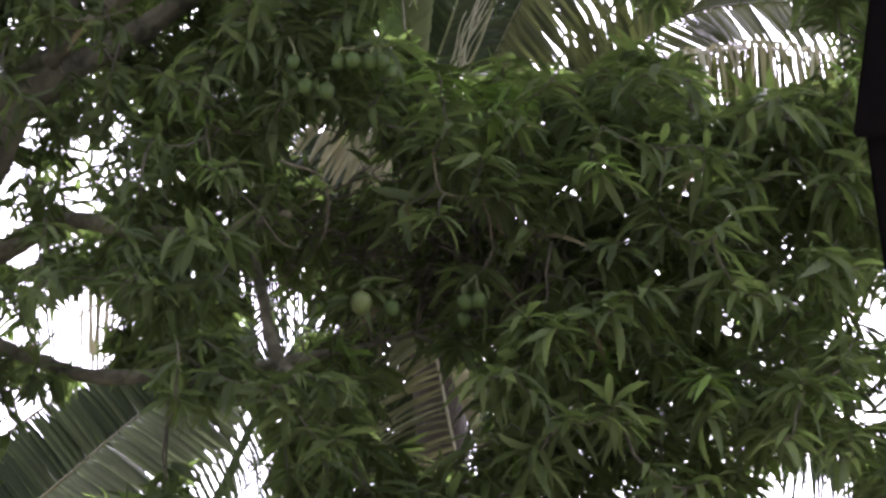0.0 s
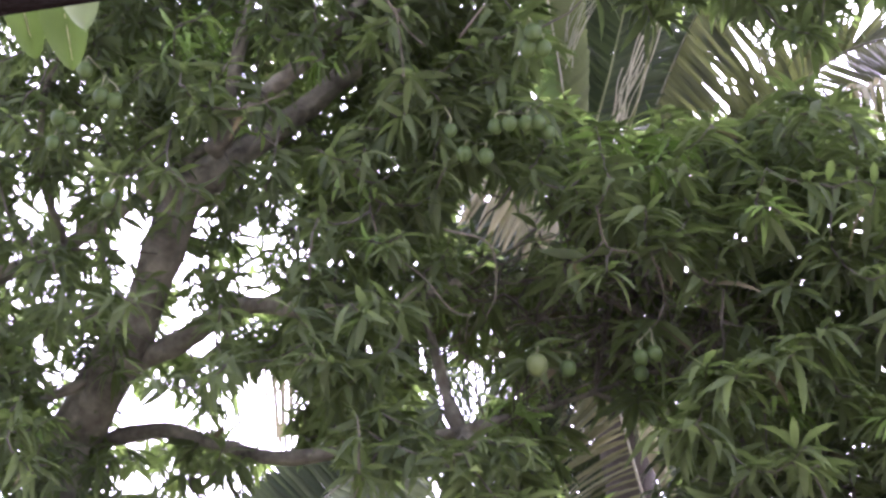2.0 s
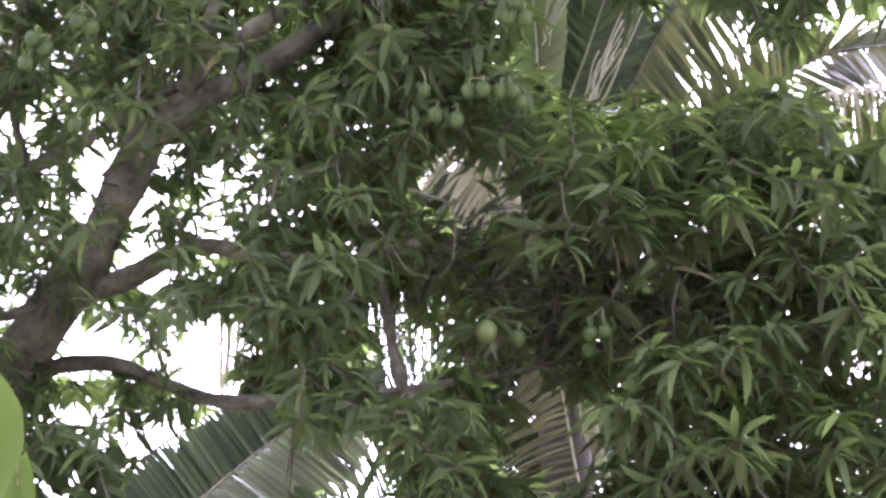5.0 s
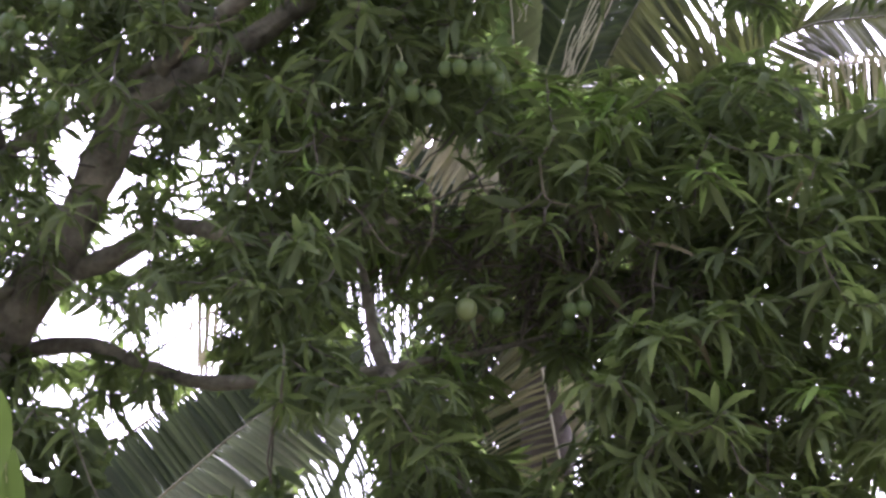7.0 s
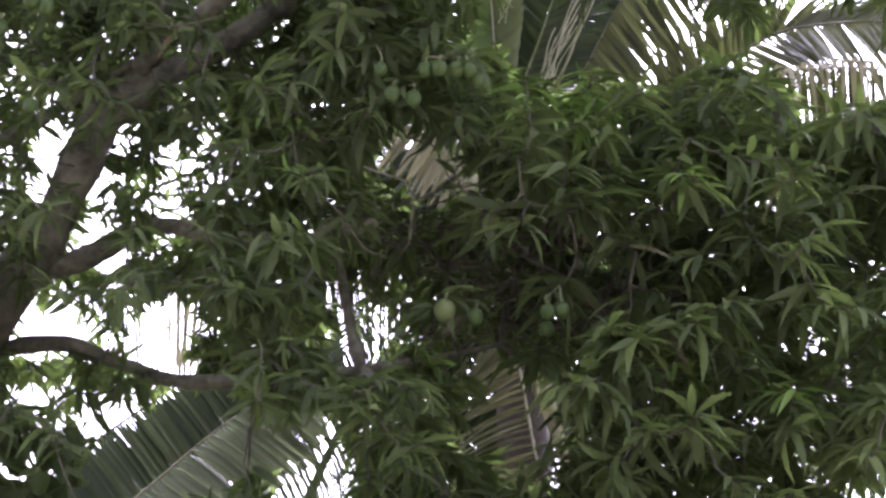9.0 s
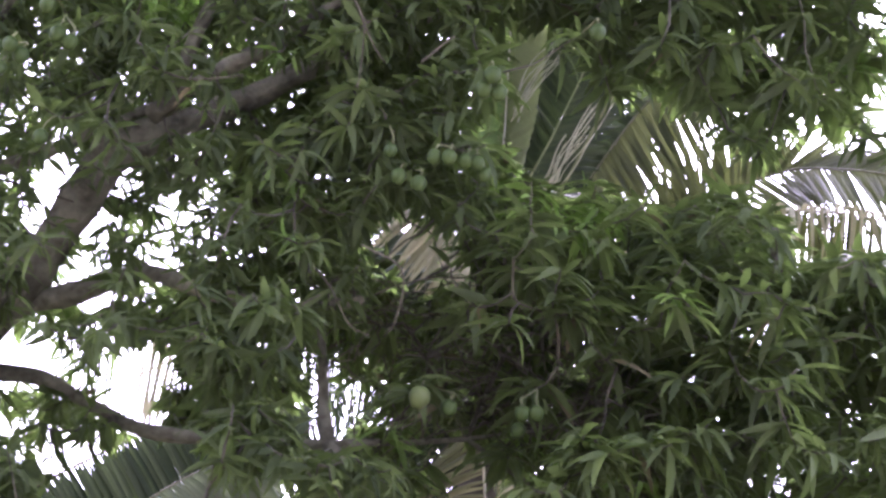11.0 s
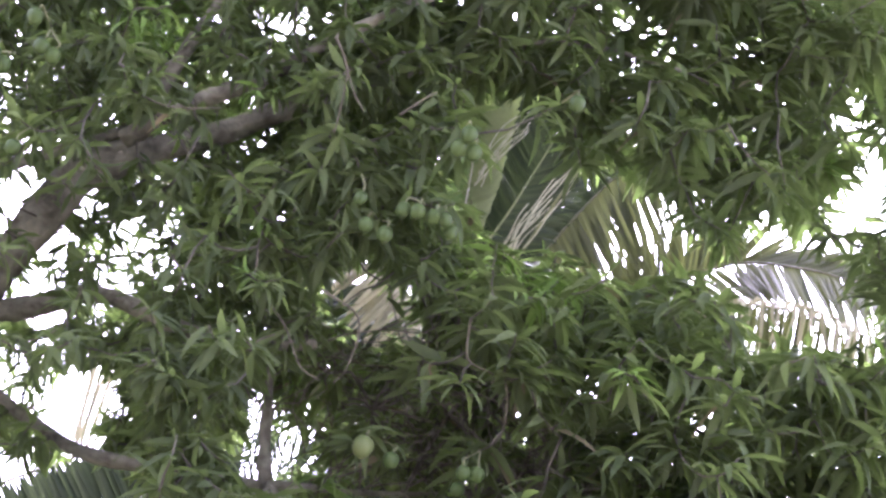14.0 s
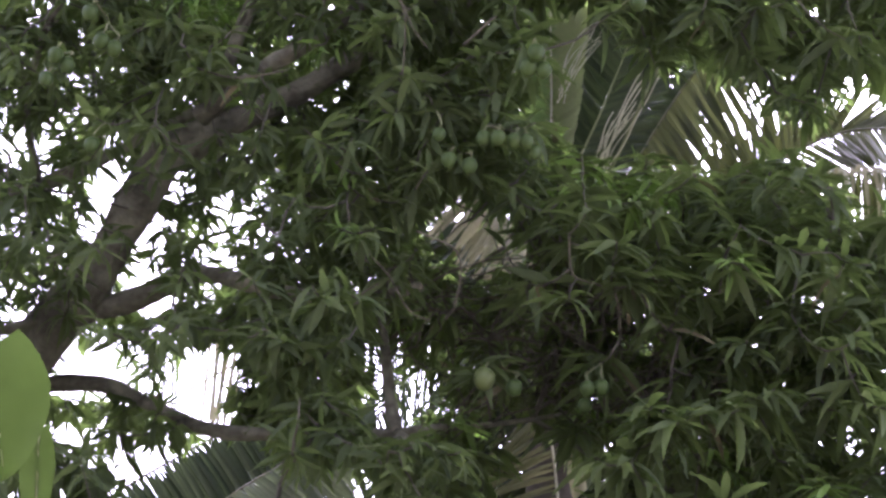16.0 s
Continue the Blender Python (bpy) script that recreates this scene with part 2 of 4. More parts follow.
SKELETON.append(limb("limb", [(0.010, 6.085, 3.472), (0.125, 6.027, 3.334), (0.223, 6.074, 3.201), (0.303, 6.129, 3.049)], 0.026, 0.016, 6))
SKELETON.append(limb("limb", [(-1.657, 6.258, 4.136), (-1.337, 6.209, 4.252), (-1.117, 6.072, 4.316), (-0.937, 6.022, 4.431), (-0.777, 5.982, 4.523)], 0.032, 0.018, 7))
SKELETON.append(limb("limb", [(-0.749, 5.994, 4.495), (-0.711, 5.900, 4.707), (-0.644, 5.806, 4.918), (-0.555, 5.696, 5.164), (-0.402, 5.505, 5.350)], 0.028, 0.014, 8))
SKELETON.append(limb("limb", [(-0.780, 5.895, 4.437), (-0.575, 5.716, 4.554), (-0.372, 5.640, 4.691), (-0.183, 5.548, 4.859), (0.120, 5.420, 5.092), (0.389, 5.401, 5.333), (0.622, 5.402, 5.538)], 0.034, 0.008, 9))
SKELETON.append(limb("limb", [(-0.327, 5.974, 4.748), (0.061, 5.828, 4.960), (0.332, 5.821, 5.178), (0.639, 5.771, 5.259), (1.004, 5.673, 5.214)], 0.020, 0.008, 10))
SKELETON.append(limb("limb", [(0.176, 6.068, 3.502), (0.477, 6.414, 3.687), (0.851, 6.550, 3.854), (1.214, 6.395, 3.945), (1.508, 6.179, 3.921)], 0.010, 0.007, 11))
SKELETON.append(limb("limb", [(0.477, 6.414, 3.687), (0.811, 6.551, 3.578), (1.178, 6.472, 3.467), (1.495, 6.395, 3.358)], 0.009, 0.007, 12))
SKELETON.append(limb("limb", [(0.477, 6.414, 3.687), (0.596, 6.468, 4.094), (0.810, 6.378, 4.309), (1.117, 6.136, 4.350), (1.428, 5.931, 4.296)], 0.009, 0.007, 13))
SKELETON.append(limb("limb", [(-1.337, 6.209, 4.252), (-1.384, 6.012, 4.445), (-1.331, 5.805, 4.664), (-1.168, 5.619, 4.836)], 0.018, 0.008, 14))
SKELETON.append(limb("limb", [(-1.157, 6.291, 3.825), (-1.392, 6.234, 3.704), (-1.635, 6.156, 3.630)], 0.025, 0.010, 15))


def bare_twig(points, r):
    SKELETON.append(limb("bare_twig", points, 0.7 * r, 0.35 * r, 15 + len(SKELETON), 5, 6, "thin bare grey twig", DRY_TWIG))


bare_twig([(-1.305, 6.029, 4.163), (-1.142, 6.034, 4.154), (-0.986, 6.044, 4.135)], 0.009)
bare_twig([(-0.741, 5.398, 4.358), (-0.644, 5.405, 4.344), (-0.555, 5.399, 4.360), (-0.466, 5.388, 4.386)], 0.006)
bare_twig([(-0.191, 5.258, 4.680), (-0.151, 5.278, 4.637), (-0.121, 5.298, 4.591), (-0.079, 5.324, 4.535), (-0.037, 5.341, 4.498)], 0.006)
bare_twig([(-0.121, 5.298, 4.591), (-0.112, 5.319, 4.497), (-0.105, 5.346, 4.388)], 0.005)
bare_twig([(-0.005, 5.483, 3.935), (0.132, 5.506, 3.887), (0.144, 5.566, 3.752), (0.115, 5.594, 3.690)], 0.0055)
bare_twig([(-0.147, 5.517, 3.857), (-0.072, 5.544, 3.799), (0.003, 5.584, 3.709), (0.071, 5.595, 3.688)], 0.005)
bare_twig([(-0.258, 5.641, 3.259), (-0.321, 5.687, 3.146)], 0.006)
bare_twig([(-0.221, 5.466, 3.971), (-0.196, 5.513, 3.867), (-0.131, 5.532, 3.825)], 0.005)
bare_twig([(-0.148, 5.610, 3.651), (-0.153, 5.574, 3.730), (-0.099, 5.554, 3.776)], 0.007)
bare_twig([(0.466, 5.467, 3.979), (0.493, 5.517, 3.867), (0.579, 5.528, 3.846), (0.590, 5.541, 3.817)], 0.006)
bare_twig([(0.614, 5.520, 3.863), (0.649, 5.556, 3.783), (0.663, 5.592, 3.703)], 0.006)
bare_twig([(0.070, 5.157, 4.421), (0.133, 5.127, 4.489), (0.159, 5.117, 4.511)], 0.006)

# ---- mango fruit: places come before the leaves, which leave them free ----
MANGOES = [(0.258, 5.614, 3.526), (0.355, 5.668, 3.528), (0.577, 5.612, 3.534), (0.619, 5.609, 3.542), (0.580, 5.681, 3.503), (0.030, 5.315, 4.189), (0.068, 5.345, 4.122), (0.133, 5.350, 4.112), (0.166, 5.314, 4.194), (0.209, 5.293, 4.192), (0.261, 5.312, 4.199), (0.297, 5.312, 4.201), (0.326, 5.343, 4.181), (0.294, 5.200, 4.450), (0.278, 5.237, 4.416), (0.323, 5.238, 4.414), (0.586, 5.124, 4.624), (-1.161, 5.268, 4.275), (-1.128, 5.297, 4.260), (-1.181, 5.299, 4.206), (-1.073, 5.211, 4.404), (-1.021, 5.374, 4.040), (-0.996, 5.296, 4.337), (-1.037, 5.289, 4.353)]
GIRTH = [0.033, 0.026, 0.024, 0.024, 0.023, 0.021, 0.024, 0.025, 0.023, 0.023, 0.023, 0.023, 0.023, 0.027, 0.028, 0.027, 0.026, 0.024, 0.026, 0.023, 0.025, 0.024, 0.025, 0.025]


# ---- mango tree: leaves in whorls at the ends of twigs ----
# Openings in the crown, as they are found on a plane 6 m off: across, height, half width, half height.
SKY_GAPS = [(-1.05, 4.16, 0.075, 0.161), (-0.89, 3.92, 0.041, 0.052), (-0.65, 4.16, 0.052, 0.032), (-0.63, 3.55, 0.120, 0.110), (-1.21, 3.75, 0.049, 0.028), (-0.41, 5.18, 0.019, 0.020), (0.03, 3.62, 0.045, 0.068), (-0.08, 3.68, 0.026, 0.068), (-0.65, 3.83, 0.093, 0.016), (-1.08, 4.32, 0.049, 0.044),
            (-0.49, 5.42, 0.022, 0.016), (-0.61, 5.38, 0.022, 0.012), (1.82, 5.22, 0.086, 0.211), (1.80, 5.15, 0.060, 0.121), (2.00, 3.65, 0.082, 0.117), (2.00, 3.34, 0.052, 0.117), (0.165, 4.21, 0.135, 0.150), (1.52, 4.95, 0.050, 0.035), (-0.55, 5.42, 0.080, 0.045), (-0.42, 5.43, 0.070, 0.035), (-0.42, 5.16, 0.055, 0.045), (-0.25, 5.28, 0.045, 0.040), (-0.67, 5.30, 0.045, 0.035), (1.70, 5.50, 0.070, 0.110), (1.79, 5.10, 0.080, 0.130), (-0.37, 4.05, 0.030, 0.020), (-0.98, 3.34, 0.050, 0.025), (-1.00, 3.58, 0.070, 0.045), (-0.853, 3.20, 0.030, 0.030), (-1.107, 3.33, 0.035, 0.040)]
PALM_GAPS = [(-1.09, 3.05, 0.075, 0.060), (0.52, 4.81, 0.075, 0.191), (0.65, 4.69, 0.086, 0.153), (0.95, 4.74, 0.157, 0.115), (1.40, 4.69, 0.123, 0.048), (1.59, 4.65, 0.165, 0.080), (1.65, 4.78, 0.187, 0.101),
             (-0.50, 3.20, 0.206, 0.129), (-0.70, 3.07, 0.187, 0.097), (-0.14, 3.17, 0.082, 0.141), (0.41, 3.46, 0.085, 0.085), (0.50, 3.30, 0.100, 0.110), (-0.03, 3.59, 0.037, 0.088), (1.76, 4.67, 0.209, 0.101), (1.73, 3.07, 0.112, 0.044), (0.43, 5.01, 0.045, 0.090), (0.60, 4.95, 0.070, 0.080), (0.390, 4.82, 0.030, 0.110), (1.13, 4.76, 0.050, 0.050)]
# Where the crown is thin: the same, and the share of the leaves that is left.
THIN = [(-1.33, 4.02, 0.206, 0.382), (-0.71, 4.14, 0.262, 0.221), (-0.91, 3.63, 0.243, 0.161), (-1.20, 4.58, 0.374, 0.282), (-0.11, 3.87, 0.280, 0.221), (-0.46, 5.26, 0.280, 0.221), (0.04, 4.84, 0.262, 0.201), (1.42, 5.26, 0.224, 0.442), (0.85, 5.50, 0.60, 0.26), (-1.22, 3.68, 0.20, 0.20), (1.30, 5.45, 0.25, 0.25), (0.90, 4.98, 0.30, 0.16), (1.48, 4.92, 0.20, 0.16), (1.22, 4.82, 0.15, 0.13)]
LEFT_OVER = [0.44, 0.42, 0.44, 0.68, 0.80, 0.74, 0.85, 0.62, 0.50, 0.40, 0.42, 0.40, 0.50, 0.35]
TUFT = (-0.397, 5.52, 4.562)  # a shoot out of the old wood of a limb
# Where fresh shoots and sprays coloured as lit stand: the same, and their share.
BRIGHT_SPRAYS = [(0.53, 4.48, 0.13, 0.15, 0.70), (0.70, 4.40, 0.14, 0.10, 0.6), (0.25, 3.51, 0.09, 0.07, 0.8), (-0.86, 4.96, 0.20, 0.12, 0.8), (TUFT[0] * 6 / TUFT[1], 1.6 + 6 * (TUFT[2] - 1.6) / TUFT[1], 0.03, 0.03, 1.0), (0.90, 3.56, 0.22, 0.10, 0.18), (1.20, 4.30, 0.35, 0.20, 0.05)]
# Where the crown is hollow in front, with bare twigs.
HOLLOW = [(0.29, 3.92, 0.346, 0.332), (0.62, 3.89, 0.299, 0.241), (0.88, 3.75, 0.30, 0.12)]
CENTRE, REACH = np.array([0.2, 6.6, 4.45]), np.array([2.5, 1.25, 2.1])


def plane_of(p):
    return 6 * p[0] / p[1], 1.6 + 6 * (p[2] - 1.6) / p[1]


MAIN = np.array([plane_of(p) for line in (SKELETON[1][:56], SKELETON[2][:30], SKELETON[3][:30], SKELETON[8][:26]) for p in line])


def openness(p):
    """0 in an opening, up to 1 where the crown is thick."""
    sx, sz = plane_of(p)
    # ragged edges
    sx, sz = sx + 0.05 * noise.noise((sx * 6, sz * 6, 21)), sz + 0.09 * noise.noise((sx * 5, sz * 5, 33))
    for gaps, rim in ((SKY_GAPS, 0.03), (PALM_GAPS, 0.085)):
        for gx, gz, rx, rz in gaps:
            if ((sx - gx) / (rx + rim)) ** 2 + ((sz - gz) / (rz + rim)) ** 2 < 1:
                return 0.10 if rim < 0.05 and ((sx - gx) / rx) ** 2 + ((sz - gz) / rz) ** 2 > 0.8 else 0.0
    for q in MANGOES:
        qx, qz = plane_of(q)
        if p[1] < q[1] + 0.12 and (sx - qx) ** 2 + (sz - qz) ** 2 < (0.13 if qz < 4.05 else 0.08) ** 2:
            return 0.0
    # few leaves hang before the thick limbs
    if np.min((MAIN[:, 0] - sx) ** 2 + (MAIN[:, 1] - sz) ** 2 + 9.0 * (p[1] > 6.35)) < 0.066**2 and noise.noise((sx * 5, sz * 5, 9)) < 0.12:
        return 0.0
    thick = 0.95 if sx < 0 else (0.76 if sx < 1.25 else 0.66)
    if p[1] < 6.65:
        for gx, gz, rx, rz in HOLLOW:
            if ((sx - gx) / rx) ** 2 + ((sz - gz) / rz) ** 2 < 1 + 0.6 * noise.noise((sx * 4, sz * 4, 2)):
                thick = 0.11
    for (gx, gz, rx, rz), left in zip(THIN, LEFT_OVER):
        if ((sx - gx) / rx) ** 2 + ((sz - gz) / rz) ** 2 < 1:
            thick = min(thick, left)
    clump = (1.0 if sx < -0.45 else 1.05) + (1.7 if sx < -0.45 else 1.2) * noise.noise((p[0] * 2.6, p[1] * 1.6, p[2] * 2.6))
    return thick * min(1.0, max(0.12 if sx < -0.45 else 0.48, clump))


rng = np.random.default_rng(11)
nodes = np.concatenate([s for s in SKELETON])
whorls = []
while len(whorls) < 9800:
    q = rng.uniform(-1, 1, 3)
    if np.sum(q**4) > 1:
        continue
    p = CENTRE + q * REACH
    if rng.uniform() < openness(p):
        whorls.append(p)
whorls += [np.array(q) + (rng.uniform(-0.05, 0.05), 0.17, rng.uniform(0.09, 0.14)) for q in MANGOES]
whorls += [np.array(TUFT), np.array(TUFT) + (0.03, 0.02, 0.03)]
whorls = np.array(whorls)
far = np.array([np.min(np.linalg.norm(nodes - w, axis=1)) for w in whorls])
whorls = whorls[np.argsort(far)]

LEAVES = [blade(1.0, wd, bd, fd) for wd, bd, fd in ((0.23, 0.36, 0.35), (0.22, 0.52, 0.25), (0.20, 0.68, 0.4), (0.22, 0.20, 0.3), (0.24, 0.45, 0.15), (0.20, 0.60, 0.5),
                                                  (0.19, 0.30, 0.3), (0.18, 0.48, 0.35), (0.20, 0.58, 0.3), (0.17, 0.40, 0.2), (0.19, 0.66, 0.4), (0.17, 0.20, 0.3))]
twigs, leaves = [], []
tips = list(nodes)
tip_array = np.zeros((len(nodes) + 4 * len(whorls), 3))
tip_array[: len(nodes)] = nodes
count = len(nodes)
for w in whorls:
    near = int(np.argmin(np.sum((tip_array[:count] - w) ** 2, axis=1)))
    start = tip_array[near].copy()
    gap = np.linalg.norm(w - start)
    if gap > 0.42:
        continue
    sag = np.array([0, 0, -0.12 * gap])
    mids = [start + (w - start) * s + sag * 4 * s * (1 - s) + rng.normal(0, 0.03 * gap, 3) for s in (0.33, 0.67)]
    line = np.array([start, *mids, w])
    twigs.append(tube(line - np.array(TREE), [0.0035 + 0.005 * gap, 0.003 + 0.003 * gap, 0.003, 0.002], 4))
    for p in (*mids, w):
        tip_array[count] = p
        count += 1
    axis = (w - mids[1]) / (np.linalg.norm(w - mids[1]) + 1e-6) + np.array([0, 0, -0.15]) + 0.25 * (w - CENTRE) / REACH
    axis /= np.linalg.norm(axis)
    side = np.cross(axis, (0.3, 0.2, 1.0))
    side /= np.linalg.norm(side) + 1e-9
    other = np.cross(axis, side)
    wx, wz = plane_of(w)
    hollow = any(((wx - gx) / rx) ** 2 + ((wz - gz) / rz) ** 2 < 1 for gx, gz, rx, rz in HOLLOW)
    young = rng.uniform() < max([0.010] + [share for gx, gz, rx, rz, share in BRIGHT_SPRAYS if ((wx - gx) / rx) ** 2 + ((wz - gz) / rz) ** 2 < 1])
    for n in range(int(rng.integers(8, 15))):
        a = n * 2.4 + rng.uniform(-0.3, 0.3)
        open_by = rng.uniform(0.7, 1.75)
        way = math.cos(open_by) * axis + math.sin(open_by) * (math.cos(a) * side + math.sin(a) * other)
        spread = 0.5 + 0.5 * math.tanh(2.5 * (w[0] - 0.25))  # long, level leaves on the open side
        way = way * np.array([1, 1, 0.6 - 0.32 * spread]) + np.array([0, 0, -0.18 + 0.12 * spread]) + (0.2 - 0.08 * spread) * rng.normal(size=3)
        at = w - axis * rng.uniform(0, 0.11)
        up = np.array([0, 0, 1.0]) + (0.5 - 0.22 * spread) * rng.normal(size=3) + 0.4 * axis * (1 - 0.6 * spread)
        m = turn_to(way, up, at, rng.uniform(0.078, 0.128) * (1.0 + 0.36 * spread) * (0.85 if young else 1) * (0.92 if w[0] < -0.25 and w[2] > 4.2 else 1))
        leaves.append((m, int(rng.integers(6)) + (6 if rng.uniform() < spread else 0), 1 if young else (2 if rng.uniform() < (0.05 if hollow else 0.002) else 0)))

# the crown's top, above and towards the wall; its unseen leaves are added shade
TOP = [limb("limb", [(-0.60, 5.75, 5.1), (-0.55, 5.6, 6.2), (-0.2, 5.4, 7.2), (0.5, 5.0, 8.0)], 0.034, 0.02, 21), limb("limb", [(-0.55, 5.6, 6.2), (-0.9, 4.9, 6.9), (-1.0, 4.0, 7.3), (-0.6, 3.2, 7.5)], 0.035, 0.015, 22),
       limb("limb", [(-0.2, 5.4, 7.2), (0.7, 4.6, 7.2), (1.4, 3.8, 7.1)], 0.03, 0.012, 23)]
top_nodes = np.concatenate(TOP)


def unseen_shade_crown(whorls_, middle, reach, least):
    """Unseen leafy shoots over the yard, above all the eye meets, added as shade."""
    for n in range(whorls_):
        q = rng.normal(size=3)
        q *= rng.uniform(0.2, 1) ** 0.4 / np.linalg.norm(q)
        w = np.array(middle) + q * np.array(reach)
        if 6 * (w[2] - 1.6) / w[1] < least:
            continue
        start = top_nodes[int(np.argmin(np.sum((top_nodes - w) ** 2, axis=1)))]
        twigs.append(tube(np.array([start, (start + w) / 2 + rng.normal(0, 0.08, 3), w]) - np.array(TREE), [0.010, 0.006, 0.003], 4))
        for k in range(12):
            way = rng.normal(size=3) + np.array([0, 0, -0.5])
            leaves.append((turn_to(way, np.array([0, 0, 1.0]) + 0.5 * rng.normal(size=3), w + 0.05 * rng.normal(size=3), rng.uniform(0.16, 0.24)), int(rng.integers(6)), 0))


unseen_shade_crown(1700, (0.2, 4.7, 7.5), (3.6, 2.7, 1.25), 4.9)
unseen_shade_crown(700, (0.6, 6.9, 9.0), (3.4, 2.0, 1.0), 5.0)
# bare, crooked twigs in the hollow
dry_twigs = []
for n in range(290):
    gx, gz, rx, rz = HOLLOW[n % 3]
    a, d, y = rng.uniform(0, 2 * math.pi), math.sqrt(rng.uniform()), rng.uniform(5.9, 6.7)
    end = np.array([(gx + rx * d * math.cos(a)) * y / 6, y, 1.6 + (gz + rz * d * math.sin(a) - 1.6) * y / 6])
    start = tip_array[int(np.argmin(np.sum((tip_array[:count] - end - (rng.normal(0, 0.15), 0.15, rng.normal(0, 0.15))) ** 2, axis=1)))]
    if openness(end) == 0:
        continue
    crook = [start + (end - start) * s + rng.normal(0, 0.022, 3) for s in (0.25, 0.5, 0.75)]
    dry_twigs.append(tube(np.array([start, *crook, end]) - np.array(TREE), [0.0042, 0.0038, 0.0032, 0.0026, 0.0015], 4))
part("dry_twig_tangle", mesh_of("dry_twig_tangle", *joined(dry_twigs), DRY_TWIG), tree, "tangle of bare, pale dry twigs", "stuff")
v, f = joined(twigs)
part("twig_network", mesh_of("twig_network", v, f, TWIG), tree, "thin grey-green twigs", "stuff")


def bulk(items):
    """One set of vertices and faces from many placed leaves."""
    vs, fs, base = [], [], 0
    for m, kind, _ in items:
        lv, lf = LEAVES[kind]
        vs.append(lv @ m[:3, :3].T + m[:3, 3] - np.array(TREE))
        fs += [tuple(i + base for i in face) for face in lf]
        base += len(lv)
    return np.concatenate(vs), fs


LOOKS = ((MANGO_LEAF, "foliage", "dense dark green mango leaves"), (YOUNG_LIT_LEAF, "young_foliage", "bright yellow-green mango leaves, some young, some coloured as lit"), (DRY_LEAF, "withered_foliage", "withered yellow-brown mango leaves"))
# The nearest leaves, of the crown's middle, are pieces of their own.
order = sorted(range(len(leaves)), key=lambda n: leaves[n][0][1, 3] + 0.25 * abs(leaves[n][0][0, 3] - 0.3) + 0.25 * abs(leaves[n][0][2, 3] - 4.1))
single = set(order[:300])
for look_no, (mat, name, label) in enumerate(LOOKS):
    group = [leaves[n] for n in range(len(leaves)) if n not in single and leaves[n][2] == look_no]
    v, f = bulk(group)
    part(name, mesh_of(name, v, f, mat), tree, label, "stuff")
shared = {}
for n in sorted(single):
    m, kind, look_no = leaves[n]
    if (kind, look_no) not in shared:
        shared[kind, look_no] = mesh_of("leaf", *LEAVES[kind], LOOKS[look_no][0])
    local = Matrix(m.tolist())
    local.translation -= TREE
    part("leaf", shared[kind, look_no], tree, m=local)


# ---- mango fruit ----
def fruit_mesh(r, seed):
    verts, faces, rows_, cols = [], [], 12, 14
    g = np.random.default_rng(seed)
    lean = g.uniform(-0.10, 0.10, 2)
    for i in range(rows_ + 1):
        th = math.pi * i / rows_
        rad = r * math.sin(th) ** 0.92 * (1 + 0.10 * math.cos(th))
        z = 1.12 * r * math.cos(th)
        for j in range(cols):
            a = 2 * math.pi * j / cols
            verts.append((rad * math.cos(a) + lean[0] * z * (z < 0), 0.92 * rad * math.sin(a) + lean[1] * z * (z < 0), z))
    for i in range(rows_):
        for j in range(cols):
            k = (j + 1) % cols
            faces.append((i * cols + j, (i + 1) * cols + j, (i + 1) * cols + k, i * cols + k))
    return verts, faces


for n, (q, r) in enumerate(zip(MANGOES, GIRTH)):
    g = np.random.default_rng(100 + n)
    fruit = thing("mango", q, "unripe green mango hanging among the leaves" if r < 0.032 else "large unripe green mango among the leaves, its lit look in the skin colour", "mango", "mangoes on the tree")
    part("skin", mesh_of("skin", *fruit_mesh(r, n), FRUIT_LIT if n == 0 else FRUIT), fruit)
    q = np.array(q)
    end = tip_array[:count][np.argmin(np.sum((tip_array[:count] - (q + (0, 0.08, 0.09))) ** 2, axis=1))]
    top = np.array((0, 0, 1.09 * r))
    line = spline([top, top + (g.uniform(-0.01, 0.01), 0.01, 0.025), (end - q) * 0.6 + (0, 0, 0.02), end - q], 4)
    part("stalk", mesh_of("stalk", *tube(line, np.linspace(0.0022, 0.0032, len(line)), 5), STALK), fruit, "thin green fruit stalk")

# ---- coconut palm behind the mango tree ----
CROWN = np.array((0.684, 8.811, 5.241))
PALM = Vector((CROWN[0] + 0.12, CROWN[1] + 0.25, 0))
palm = thing("coconut_palm", PALM, "tall coconut palm with long arching green fronds", "palm")
line = spline([(PALM.x, PALM.y, -0.2), (PALM.x + 0.05, PALM.y, 1.8), (PALM.x + 0.02, PALM.y, 3.6), CROWN], 14)
rings = [0.16 - 0.05 * s + 0.010 * (n % 2) for n, s in enumerate(np.linspace(0, 1, len(line)))]
part("trunk", mesh_of("trunk", *tube(line - np.array(PALM), rings, 14, 0.05, 3), PALM_BARK), palm, "ringed reddish-brown palm trunk")


def leaflet(length, width, bend, curl):
    """A long folded strip along +x that bends down towards its tip."""
    verts, faces = [], []
    for n in range(6):
        s = n / 5
        w = width / 2 * (0.55 + 0.45 * math.sin(math.pi * min(1, s * 1.6))) * (1 - s**3) + 0.0015
        x = length * (s - 0.18 * bend * s**3)
        z = -bend * length * s**2.2
        verts += [(x, -w + curl * length * s * s, z - 0.3 * w), (x, curl * length * s * s, z), (x, w + curl * length * s * s, z - 0.3 * w)]
    for n in range(5):
        for k in (0, 1):
            a = 3 * n + k
            faces.append((a, a + 3, a + 4, a + 1))
    return np.array(verts), faces


